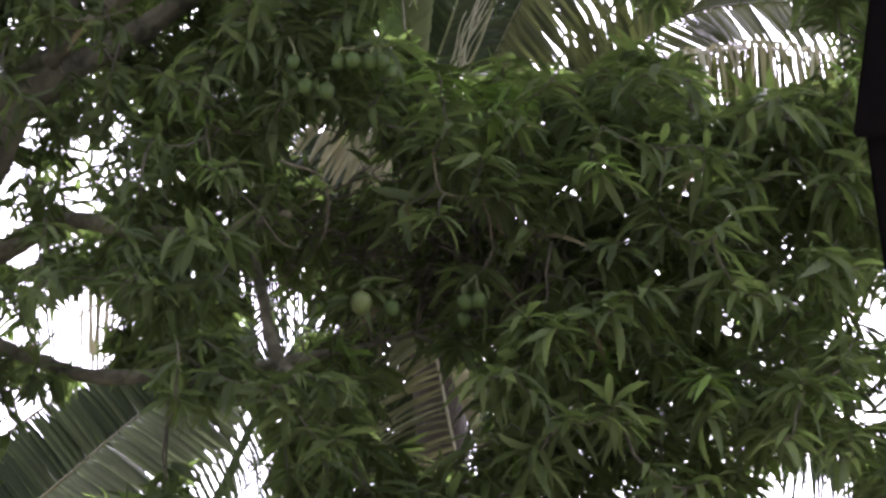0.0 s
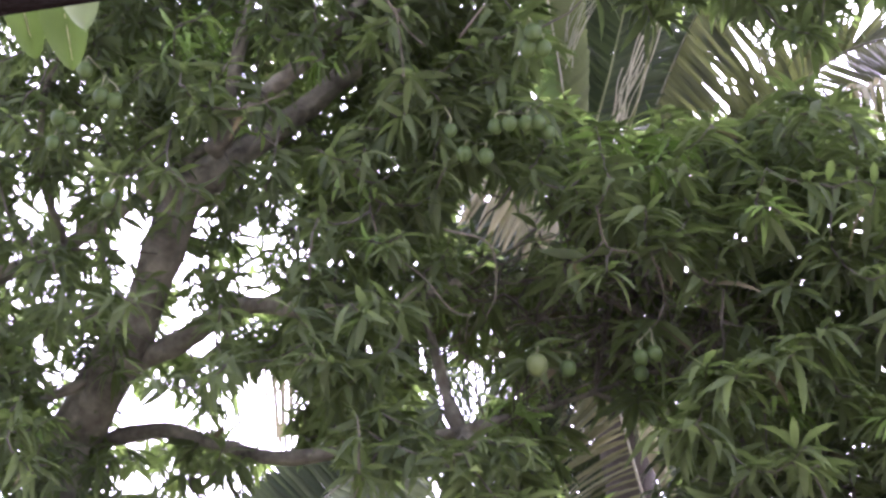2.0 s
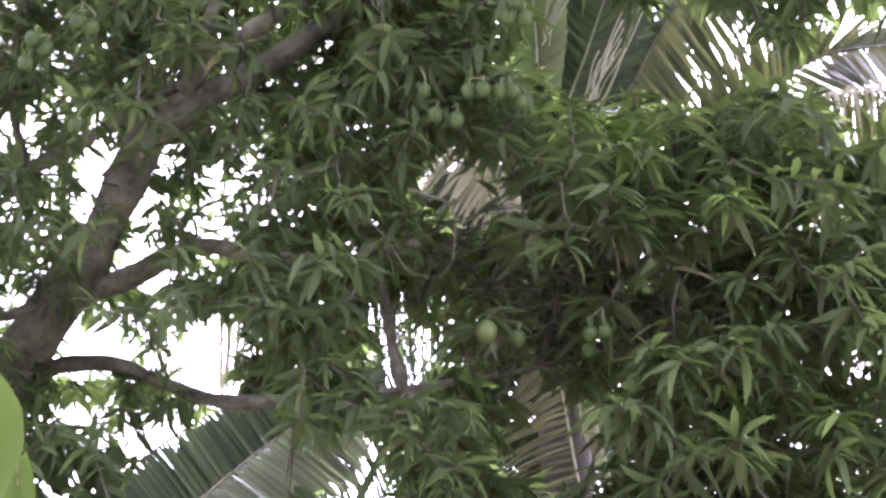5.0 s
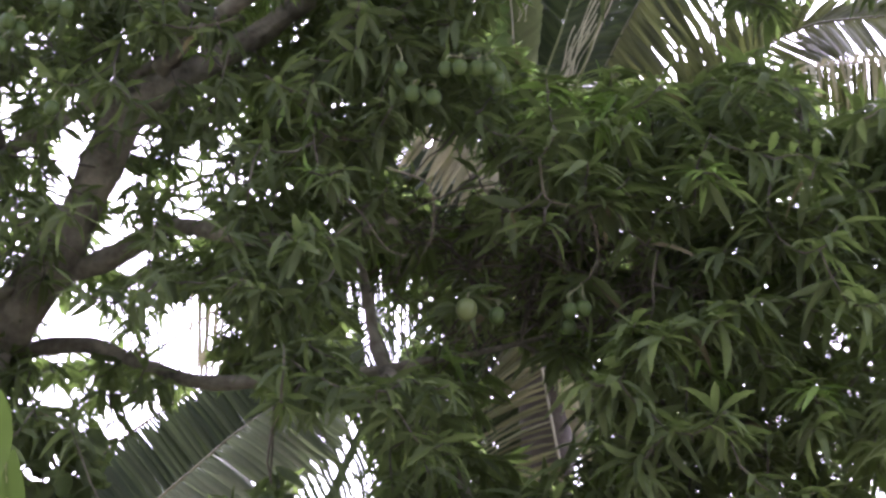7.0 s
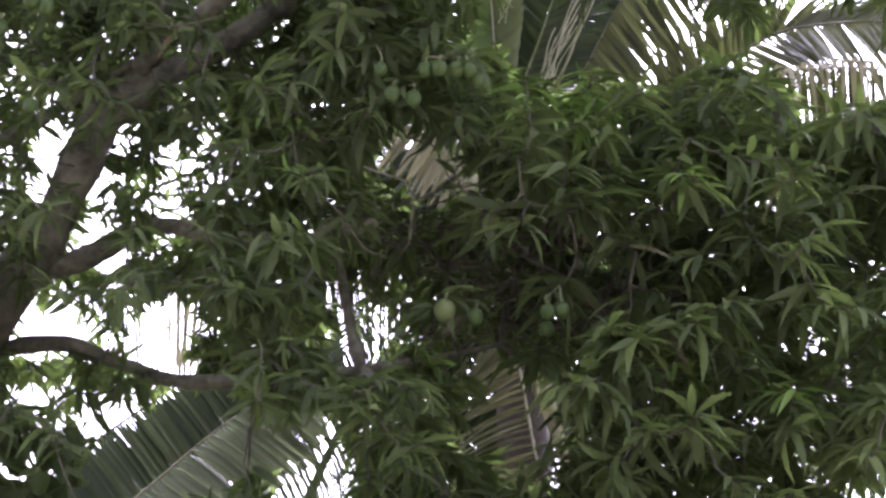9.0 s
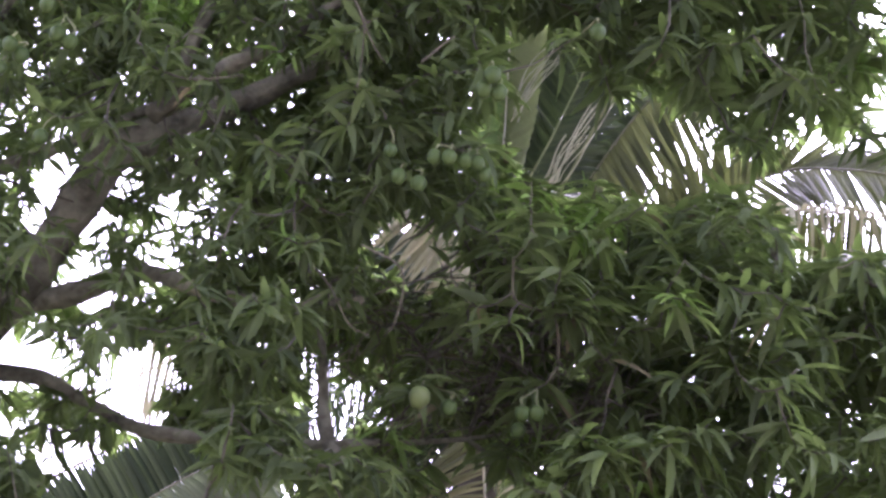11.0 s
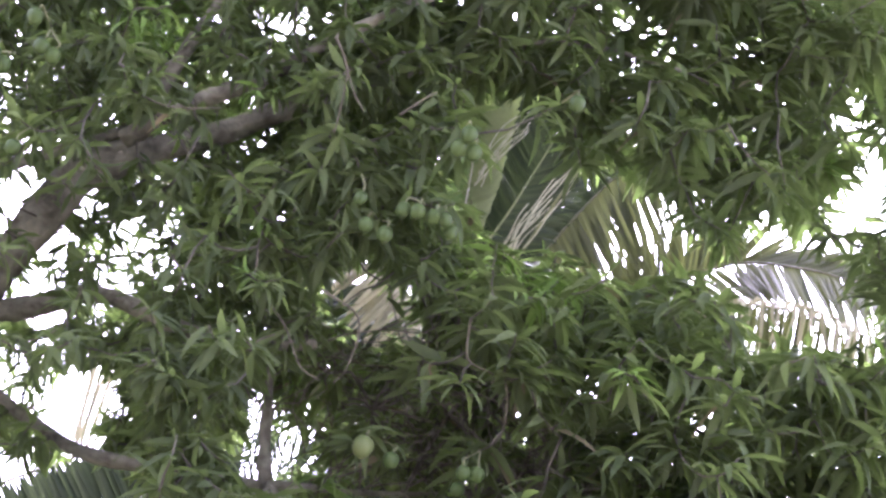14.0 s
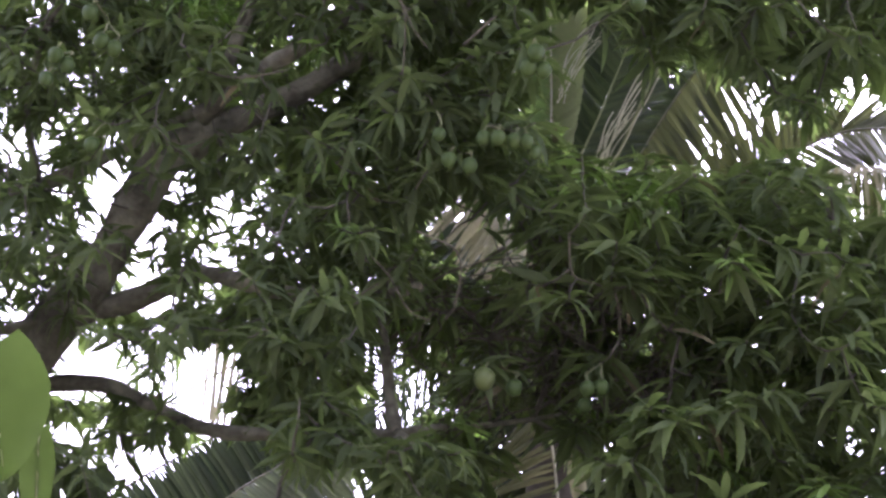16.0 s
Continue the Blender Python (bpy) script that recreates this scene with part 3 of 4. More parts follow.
def frond(points, pairs, longest, up, mat, rib, label, seed, droop=0.25, width=0.036, thick=0.020, apart=False, start=0.12, sides=(1, -1), hang=0.35, forward=0.55, stock=1.0, tip=0.12, jitter=1.0, lift=0.18, short=1.0):
    """A palm frond: a rib through the points and two combs of leaflets. up: the side to which the blade turns."""
    g = np.random.default_rng(seed)
    ribline = spline([np.array(p) for p in points], 10)
    base = np.array(PALM)
    r = np.linspace(1, tip, len(ribline)) * thick
    r[:4] *= stock
    piece = part("frond", mesh_of("frond", *tube(ribline - base, r, 7, 0.03, seed, 0.7), rib), palm, label)
    along = np.r_[0, np.cumsum(np.linalg.norm(np.diff(ribline, axis=0), axis=1))]
    bits = []
    for side in sides:
        for n in range(pairs):
            s = start + (1 - start) * (n + jitter * g.uniform(-0.2, 0.2)) / pairs
            s = min(max(s, 0.0), 0.995)
            at = np.array([np.interp(s * along[-1], along, ribline[:, k]) for k in range(3)])
            nxt = np.array([np.interp(min(s + 0.02, 1) * along[-1], along, ribline[:, k]) for k in range(3)])
            prv = np.array([np.interp(max(s - 0.02, 0) * along[-1], along, ribline[:, k]) for k in range(3)])
            way = (nxt - prv) / np.linalg.norm(nxt - prv)
            out = np.cross(way, up)
            out /= np.linalg.norm(out)
            length = longest * (0.35 + 0.65 * math.sin(math.pi * (0.12 + 0.80 * s)) ** 0.7) * g.uniform(0.9, 1.08) * (short if side < 0 else 1.0)
            aim = side * out + forward * way + np.array(up) * lift + np.array([0, 0, -hang]) + jitter * g.normal(0, 0.05, 3)
            m = turn_to(aim, np.array(up) + jitter * g.normal(0, 0.12, 3), at - base)
            bits.append((m, leaflet(length, width * g.uniform(0.85, 1.1), droop * g.uniform(0.7, 1.4), g.uniform(-0.04, 0.04))))
    if apart:
        for m, (lv, lf) in bits:
            part("leaflet", mesh_of("leaflet", lv, lf, mat), piece, m=Matrix(m.tolist()))
    else:
        v, f = joined([(lv @ m[:3, :3].T + m[:3, 3], lf) for m, (lv, lf) in bits])
        part("leaflet_comb", mesh_of("leaflet_comb", v, f, mat), piece, kind="stuff")
    return piece


def ribbon(line, widths, normal, fold):
    """A thin strip, folded along its middle, that follows a line; normal: the side it shows."""
    line = np.asarray(line, float)
    way = np.gradient(line, axis=0)
    verts, faces = [], []
    for p, d, w in zip(line, way, widths):
        out = np.cross(d, normal)
        out *= w / 2 / (np.linalg.norm(out) + 1e-9)
        rise = np.cross(out, d)
        rise *= fold * w / 2 / (np.linalg.norm(rise) + 1e-9)
        verts += [p - out, p + rise, p + out]
    for n in range(len(line) - 1):
        for k in (0, 1):
            a = 3 * n + k
            faces.append((a, a + 3, a + 4, a + 1))
    return verts, faces


def comb(rib, tips, count_, width, mat, rib_mat, label, seed, thick=0.012, normal=(0, -1, 0), sag=0.08, fold=0.35, tilt=0.25, ragged=0.06, start=0.0, end=1.0, lead=0.0, apart=False, narrow=0.5, thin_end=0.2, piece=None, limp=0.0):
    """A frond that hangs to one side: a rib and leaflets from it towards the line of their tips."""
    g = np.random.default_rng(seed)
    base = np.array(PALM)
    ribline, tipline = spline([np.array(p) for p in rib], 10), spline([np.array(p) for p in tips], 10)
    if piece is None:
        piece = part("frond", mesh_of("frond", *tube(ribline - base, np.linspace(1, thin_end, len(ribline)) * thick, 7, 0.03, seed, 0.7), rib_mat), palm, label)
    u, v = np.linspace(0, 1, len(ribline)), np.linspace(0, 1, len(tipline))
    bits = []
    for n in range(count_):
        s = start + (end - start) * (n + 0.5 + g.uniform(-0.25, 0.25)) / count_
        a = np.array([np.interp(s, u, ribline[:, k]) for k in range(3)])
        b = np.array([np.interp(min(1, s + lead), v, tipline[:, k]) for k in range(3)])
        size = np.linalg.norm(b - a)
        b = a + (b - a) * g.uniform(1 - 2 * ragged, 1 + ragged) + g.normal(0, ragged * 0.5 * size, 3)
        face = np.array(normal) + tilt * g.normal(size=3)
        bow = sag * size * g.uniform(0.5, 1.4)
        kink = limp * size * g.normal(size=3)
        line = [a + (b - a) * t + np.array((0, 0, bow)) * 4 * t * (1 - t) + kink * t * t * (1 - t) * 3 for t in np.linspace(0, 1, 7)]
        w = width * g.uniform(0.8, 1.15)
        bits.append(ribbon(np.array(line) - base, [w * k for k in (narrow, 0.85, 1.0, 1.0, 0.85, 0.55, 0.12)], face, fold))
    if apart:
        for lv, lf in bits:
            part("leaflet", mesh_of("leaflet", lv, lf, mat), piece)
    else:
        part("leaflet_comb", mesh_of("leaflet_comb", *joined(bits), mat), piece, kind="stuff")
    return piece


C = tuple(CROWN)
# upright young fronds
RISE = [C, (0.590, 8.34, 5.50), (0.570, 8.3, 5.737), (0.555, 8.3, 5.953), (0.531, 8.3, 6.205), (0.507, 8.3, 6.495), (0.495, 8.3, 6.892)]
young = comb(RISE, [(0.70, 8.8, 5.35), (0.635, 8.40, 5.52), (0.675, 8.38, 5.74), (0.700, 8.38, 5.96), (0.710, 8.38, 6.21), (0.710, 8.38, 6.50), (0.70, 8.38, 6.83)], 44, 0.095, YOUNG_FROND, RACHIS_PALE, "upright pale green young frond, still unsplit", 1, 0.009, sag=0.02, fold=0.08, tilt=0.05, ragged=0.015, lead=0.12, narrow=0.9, thin_end=0.5)
comb(RISE, [(0.62, 8.7, 5.40), (0.490, 8.41, 5.50), (0.440, 8.4, 5.70), (0.395, 8.4, 5.92), (0.370, 8.4, 6.173), (0.360, 8.4, 6.465), (0.350, 8.4, 6.83)], 44, 0.080, FRESH_FROND, RACHIS_PALE, "", 2, sag=0.02, fold=0.1, tilt=0.08, ragged=0.08, lead=0.10, narrow=0.9, piece=young)
g = np.random.default_rng(78)
for n in range(11):
    low, high = np.array((0.575 + g.uniform(-0.01, 0.05), 8.27, 5.98 + g.uniform(-0.08, 0.10))), np.array((0.66 + 0.12 * g.uniform(), 8.22, 6.22 + 0.18 * g.uniform()))
    bow = np.array((g.uniform(-0.05, 0.01), 0.0, g.uniform(0.0, 0.04)))
    fibre = [low + (high - low) * q + bow * 4 * q * (1 - q) - np.array(PALM) for q in np.linspace(0, 1, 9)]
    part("torn_leaflet", mesh_of("torn_leaflet", *tube(np.array(fibre), np.linspace(0.0042, 0.0018, 9), 5, flat=0.6), STRAW_LIT), young, "torn straw-pale strip")
STEM = [C, (0.673, 8.6, 5.57), (0.748, 8.54, 5.813), (0.802, 8.48, 5.966), (0.858, 8.42, 6.151), (0.904, 8.36, 6.305), (0.958, 8.3, 6.524)]
dark = comb(STEM, [(0.66, 8.7, 5.40), (0.625, 8.6, 5.572), (0.620, 8.60, 5.818), (0.600, 8.58, 6.068), (0.590, 8.56, 6.321), (0.60, 8.55, 6.56), (0.64, 8.5, 6.85)], 60, 0.055, FROND, STALK, "upright green frond with a pale rib", 3, 0.009, sag=0.02, tilt=0.1, lead=0.14, thin_end=0.5)
comb(STEM, [(0.72, 8.7, 5.40), (0.79, 8.7, 5.567), (0.98, 8.70, 5.80), (1.10, 8.66, 6.00), (1.17, 8.6, 6.26), (1.20, 8.5, 6.43), (1.21, 8.4, 6.64)], 70, 0.045, FROND, RACHIS_PALE, "", 4, sag=0.02, tilt=0.15, lead=0.14, piece=dark)
LEAN = [C, (0.774, 8.9, 5.639), (0.915, 8.9, 5.915), (1.060, 8.9, 6.197), (1.207, 8.9, 6.487), (1.359, 8.9, 6.783)]
lean = comb(LEAN, [(0.70, 8.9, 5.45), (0.829, 8.9, 5.921), (0.888, 8.9, 6.244), (0.994, 8.9, 6.571), (1.098, 8.9, 6.873), (1.273, 8.9, 7.106)], 80, 0.036, FROND, FROND, "dark green frond that leans to the open side", 17, 0.014, sag=0.0, tilt=0.25, apart=True)
comb(LEAN, [(0.80, 8.9, 5.20), (0.979, 8.9, 5.686), (1.145, 8.9, 5.897), (1.313, 8.9, 6.112), (1.463, 8.9, 6.399), (1.558, 8.9, 6.698)], 80, 0.042, FROND, RACHIS, "", 18, sag=0.03, tilt=0.25, piece=lean, apart=True)
FALL = [(1.075, 7.95, 6.13), (0.985, 8.0, 6.00), (0.886, 8.1, 5.830), (0.830, 8.15, 5.715), (0.794, 8.2, 5.594), (0.761, 8.25, 5.431), (0.755, 8.3, 5.380)]
limp = part("frond", mesh_of("frond", *tube(spline([np.array(p) for p in [C, (0.90, 8.55, 5.75), (1.00, 8.2, 6.00), FALL[0], (1.10, 7.95, 6.20)]], 8) - np.array(PALM), np.linspace(0.010, 0.004, 33), 6, 0.03, 3), STALK), palm, "frond with a few limp straw-pale leaflets")
g = np.random.default_rng(77)
fall = spline([np.array(p) for p in FALL], 6)
for n in range(13):
    off, slack, wave = g.normal(0, 0.038, 3), g.uniform(-0.03, 0.06), g.uniform(0, 6)
    first, last = int(g.integers(0, 14)), len(fall) - int(g.integers(0, 9))
    strip = [p - np.array(PALM) + off * (1 - 0.7 * s) + (slack * s * (1 - s) * 3 + 0.012 * math.sin(13 * s + wave), 0.0, 0.010 * math.cos(7 * s + wave)) for p, s in zip(fall, np.linspace(0, 1, len(fall)))][first:last]
    part("leaflet", mesh_of("leaflet", *tube(np.array(strip), np.linspace(0.0042, 0.0024, len(strip)), 5, flat=0.6), STRAW_LIT), limp, "limp straw-pale leaflet")
# fronds that lean to the open side
frond([C, *[(0.935, 8.866, 5.695), (1.228, 8.709, 6.294), (1.504, 8.544, 6.667), (1.816, 8.336, 6.892)]], 108, 0.78, (-0.35, -0.85, 0.35), OLIVE_FROND, RACHIS, "arching green coconut frond", 4, 0.06, 0.029, 0.012, apart=True, hang=1.0, forward=0.1, sides=(1,))
frond([C, *[(1.299, 8.614, 5.540), (1.871, 8.486, 5.987), (2.226, 8.331, 6.040), (2.628, 8.220, 5.987), (3.101, 8.070, 5.772)]], 120, 0.60, (0.1, -0.9, 0.45), OLIVE_FROND, RACHIS, "long arching frond against the sky", 5, 0.10, 0.030, 0.016, start=0.3, apart=True, hang=0.35, forward=0.6, short=0.75)
FOLDED = [C, (1.25, 8.45, 5.45), (1.706, 8.1, 5.593), (1.934, 8.025, 5.610), (2.158, 7.95, 5.611), (2.403, 7.875, 5.564), (2.669, 7.8, 5.501), (2.95, 7.72, 5.36)]
bent = part("frond", mesh_of("frond", *tube(spline([np.array(p) for p in FOLDED], 10) - np.array(PALM), np.linspace(0.013, 0.004, 71), 7, 0.03, 6, 0.7), RACHIS_PALE), palm, "frond with folded, hanging pale leaflets")
g = np.random.default_rng(66)
along = spline([np.array(p) for p in FOLDED], 10)
# about a third take the lighter straw, as if lit from the front
for n in range(21):
    s = 0.36 + 0.62 * (n + g.uniform(-0.35, 0.35)) / 21
    a = np.array([np.interp(s, np.linspace(0, 1, len(along)), along[:, k]) for k in range(3)]) - np.array(PALM)
    drop, lean, rise = g.uniform(0.12, 0.26), g.uniform(-0.02, 0.05), g.uniform(0.005, 0.035)
    line = [a, a + (0.018, -0.02, rise), a + (0.036, -0.035, rise * 0.7), a + (0.045, -0.04, -0.05), a + (0.045 + lean, -0.04, -0.10 - 0.4 * drop), a + (0.045 + 1.6 * lean, -0.035, -0.10 - drop)]
    w = g.uniform(0.018, 0.028)
    part("leaflet", mesh_of("leaflet", *ribbon(line, [w * 0.6, w, w * 0.95, w, w * 0.7, w * 0.25], np.array((0.1, -1, 0.15)) + 0.3 * g.normal(size=3), 0.3), STRAW_LIT if g.uniform() < 0.3 else FROND_DRY), bent)
comb(FOLDED, [(1.0, 8.3, 5.0), (1.30, 8.4, 5.10), (1.74, 8.15, 5.16), (1.97, 8.08, 5.15), (2.19, 8.0, 5.14), (2.44, 7.93, 5.10), (2.70, 7.85, 5.03), (2.98, 7.77, 4.90)], 90, 0.023, OLIVE_FROND, RACHIS, "", 20, sag=0.0, tilt=0.3, ragged=0.12, start=0.2, piece=bent)
frond([C, *[(1.651, 8.736, 4.656), (2.075, 8.735, 4.267), (2.433, 8.682, 4.036), (2.726, 8.592, 3.922), (3.115, 8.483, 3.835)]], 90, 0.60, (0.2, -0.5, 0.8), FROND, RACHIS, "low hanging green frond", 7, 0.2, 0.026, 0.016, hang=2.6, forward=0.2)
comb([C, (0.529, 8.7, 5.368), (0.397, 8.617, 5.446), (0.254, 8.533, 5.485), (0.115, 8.45, 5.475), (-0.005, 8.367, 5.395), (-0.195, 8.283, 5.178), (-0.367, 8.2, 5.004)],
     [(0.695, 8.6, 5.008), (0.418, 8.514, 5.003), (0.207, 8.429, 5.035), (0.052, 8.343, 5.116), (-0.058, 8.257, 5.197), (-0.150, 8.171, 5.100), (-0.263, 8.086, 4.815), (-0.445, 8.0, 4.725)],
     58, 0.040, FROND_DRY, RACHIS_PALE, "dry, pale straw-coloured frond", 11, 0.014, apart=True, fold=0.9, tilt=0.5, sag=0.05)
comb([C, (0.55, 9.0, 5.50), (0.38, 9.1, 5.62), (0.18, 9.15, 5.62), (-0.02, 9.2, 5.50), (-0.20, 9.25, 5.25)], [(0.60, 9.0, 4.80), (0.42, 9.0, 4.80), (0.24, 9.0, 4.85), (0.06, 9.05, 4.90), (-0.10, 9.1, 4.95), (-0.30, 9.15, 4.90)],
     70, 0.050, FROND, RACHIS, "dark green frond at the back of the crown", 19, 0.014, fold=0.4, tilt=0.3, sag=0.03)
comb([C, (0.543, 8.6, 5.118), (0.409, 8.6, 5.037), (0.305, 8.6, 4.901)], [(0.72, 8.5, 4.882), (0.545, 8.5, 4.76), (0.387, 8.5, 4.696), (0.269, 8.5, 4.648)], 26, 0.046, DEAD_FROND, RACHIS_PALE, "withered frond hanging by the trunk", 15, 0.014, sag=0.02, limp=0.15)
dead = comb([C, (0.672, 8.62, 4.90), (0.682, 8.6, 4.662), (0.705, 8.6, 4.438), (0.749, 8.6, 4.219), (0.789, 8.6, 4.004), (0.834, 8.6, 3.78), (0.862, 8.6, 3.585)],
     [(0.62, 8.7, 4.80), (0.63, 8.66, 4.56), (0.590, 8.66, 4.44), (0.510, 8.66, 4.27), (0.425, 8.66, 4.10), (0.402, 8.66, 3.93), (0.430, 8.66, 3.76), (0.483, 8.66, 3.57), (0.548, 8.66, 3.38)],
     40, 0.024, DEAD_FROND, RACHIS_PALE, "dead hanging frond with a broad pale rib", 12, 0.010, apart=True, sag=0.06, fold=0.7, tilt=0.5, start=0.16, thin_end=0.8)
BACK = [C, (0.62, 9.2, 4.95), (0.52, 9.3, 4.50), (0.50, 9.35, 4.00), (0.52, 9.35, 3.40)]
back = comb(BACK, [(0.45, 9.2, 4.95), (0.28, 9.25, 4.60), (0.15, 9.3, 4.15), (0.14, 9.3, 3.65), (0.20, 9.3, 3.10)], 64, 0.040, FROND, RACHIS, "dark green frond hanging down the palm", 22, 0.014, tilt=0.3, sag=0.03)
comb(BACK, [(0.80, 9.2, 4.85), (0.85, 9.25, 4.50), (0.90, 9.3, 4.05), (0.95, 9.3, 3.55), (0.95, 9.3, 3.00)], 64, 0.040, FROND, RACHIS, "", 23, tilt=0.3, sag=0.03, piece=back)
# the dead frond's torn sheath, a broad fibrous strip along the rib
for k, (x, z0, z1, w) in enumerate(((0.735, 4.66, 4.02, 0.085), (0.800, 4.42, 3.72, 0.075), (0.860, 4.12, 3.60, 0.050))):
    line = [np.array((x + 0.16 * t + 0.012 * math.sin(9 * t + k), 8.57 - 0.01 * k, z0 + (z1 - z0) * t)) - np.array(PALM) for t in np.linspace(0, 1, 9)]
    part("sheath_strip", mesh_of("sheath_strip", *ribbon(line, [w * q for q in (0.5, 0.8, 0.95, 1.0, 0.9, 0.95, 0.75, 0.5, 0.1)], (0.2, -1, 0.1), 0.2), FROND_DRY), dead, "torn pale sheath strip")

for k, (dx, dy, dz, sag) in enumerate(((-0.8, 0.7, 0.75, 0.5), (-0.25, 1.0, 0.9, 0.3), (0.7, 0.6, -0.3, 0.8), (-0.5, 0.9, -0.3, 0.7), (0.3, 0.5, -0.6, 0.4), (-0.45, 0.35, -0.72, 0.4), (-0.22, 0.55, -0.9, 0.3), (0.05, 0.4, -1.0, 0.3))):
    ends = [CROWN + np.array((dx, dy, dz)) * s * 2.2 + np.array((0, 0, -sag)) * s * s for s in (0.33, 0.66, 1.0)]
    frond([C, *ends], 56, 0.55, (-0.2 * dx, -0.6, 0.75), FROND, RACHIS, "green coconut frond at the back of the crown", 40 + k, 0.25, 0.028, 0.016, hang=0.7, forward=0.4)

# ---- young coconut palm beside it, with its crown low ----
CROWN = np.array((-2.9, 9.3, 2.35))
PALM = Vector((-2.95, 9.4, 0))
palm = thing("coconut_palm", PALM, "young coconut palm with fronds rising behind the mango", "palm")
line = spline([(PALM.x, PALM.y, -0.2), (PALM.x + 0.03, PALM.y, 0.9), CROWN], 14)
rings = [0.17 - 0.05 * s + 0.010 * (n % 2) for n, s in enumerate(np.linspace(0, 1, len(line)))]
part("trunk", mesh_of("trunk", *tube(line - np.array(PALM), rings, 14, 0.05, 3), PALM_BARK), palm, "ringed grey-brown palm trunk")
C = tuple(CROWN)
comb([C, (-2.10, 9.75, 3.50), (-1.591, 9.6, 3.902), (-1.375, 9.48, 4.054), (-1.112, 9.36, 4.226), (-0.873, 9.24, 4.363), (-0.637, 9.12, 4.49), (-0.338, 9.0, 4.664)],
     [(-2.5, 9.6, 2.3), (-1.70, 9.6, 2.95), (-1.223, 9.5, 3.456), (-1.013, 9.38, 3.605), (-0.758, 9.26, 3.775), (-0.528, 9.14, 3.91), (-0.329, 9.02, 4.067), (-0.098, 8.9, 4.325)],
     92, 0.040, FROND, RACHIS, "dark green frond rising in a straight line", 8, 0.017, apart=True, start=0.18, fold=0.9, tilt=0.45, sag=0.03, narrow=0.35, ragged=0.04)
frond([C, *[(-2.310, 10.600, 3.661), (-1.679, 10.428, 4.048), (-1.095, 10.186, 4.344), (-0.582, 9.960, 4.604), (-0.137, 9.757, 4.812)]], 110, 0.85, (-0.25, -0.90, 0.3), FROND, RACHIS, "dark green frond at the back of the young crown", 14, 0.05, 0.060, 0.018, hang=0.0, forward=0.05, sides=(1,), jitter=0.4)
comb([C, (-1.70, 9.15, 3.15), (-1.30, 9.02, 3.47), (-1.066, 8.9, 3.643), (-0.88, 8.75, 3.771), (-0.673, 8.6, 3.92), (-0.492, 8.45, 4.019), (-0.351, 8.3, 4.087)],
     [(-2.2, 9.2, 2.1), (-1.30, 9.05, 2.80), (-0.90, 8.95, 3.17), (-0.686, 8.8, 3.361), (-0.507, 8.65, 3.488), (-0.308, 8.5, 3.635), (-0.169, 8.35, 3.759), (-0.126, 8.2, 3.912)],
     66, 0.048, FROND_SHEEN, RACHIS, "green frond, its sky sheen put into a grey-green colour", 9, 0.015, apart=True, start=0.22, fold=0.9, tilt=0.38, sag=0.04, narrow=0.3, ragged=0.04)
frond([C, *[(-1.040, 9.646, 3.232), (-0.593, 9.553, 3.711), (-0.328, 9.398, 4.089), (-0.119, 9.140, 4.461), (0.007, 8.920, 4.744)]], 80, 0.6, (-0.4, -0.85, 0.3), FROND, RACHIS, "green frond with narrow, spread leaflets", 10, 0.12, 0.020, 0.014, hang=1.6, forward=0.5)
THIN_RIB = [C, (-2.3, 10.0, 4.3), (-1.779, 9.9, 4.884), (-1.544, 9.9, 5.029), (-1.284, 9.9, 5.101), (-0.996, 9.9, 5.073), (-0.692, 9.9, 4.932)]
sparse = comb(THIN_RIB, [(-2.9, 9.7, 2.5), (-2.2, 9.9, 3.6), (-1.673, 9.9, 4.247), (-1.457, 9.9, 4.319), (-1.195, 9.9, 4.380), (-0.932, 9.9, 4.469), (-0.643, 9.9, 4.421)],
     6, 0.015, FROND, RACHIS, "frond with few long thin hanging leaflets", 13, 0.007, start=0.60, end=0.70, sag=0.0, ragged=0.05, narrow=0.8)
comb(THIN_RIB, [(-2.9, 9.7, 2.5), (-2.2, 9.9, 3.6), (-1.673, 9.9, 4.247), (-1.457, 9.9, 4.319), (-1.195, 9.9, 4.380), (-0.95, 9.9, 4.45), (-0.80, 9.9, 4.50)],
     7, 0.022, FROND_DRY, RACHIS, "", 24, start=0.79, end=0.90, sag=0.0, ragged=0.08, narrow=0.8, piece=sparse)
comb([C, (-1.6, 10.0, 4.4), (-0.398, 9.9, 5.334), (-0.214, 9.9, 5.376), (-0.027, 9.9, 5.353), (0.193, 9.9, 5.297)], [(-2.2, 9.9, 3.0), (-1.2, 9.9, 3.9), (-0.321, 9.9, 4.562), (-0.156, 9.9, 4.57), (0.025, 9.9, 4.579), (0.219, 9.9, 4.651)],
     36, 0.015, FROND, RACHIS, "long drooping frond with narrow leaflets", 16, 0.012, start=0.4, sag=0.0, ragged=0.08, narrow=0.8)

# ---- vine close to the eave ----
VINE = Vector((-0.396, 1.782, 2.523))
vine = thing("climbing_vine", (VINE.x, VINE.y, 0), "vine with broad thin bright green leaves, climbing by the eave", "vine")
VINE_FOOT = np.array((VINE.x, VINE.y, 0))


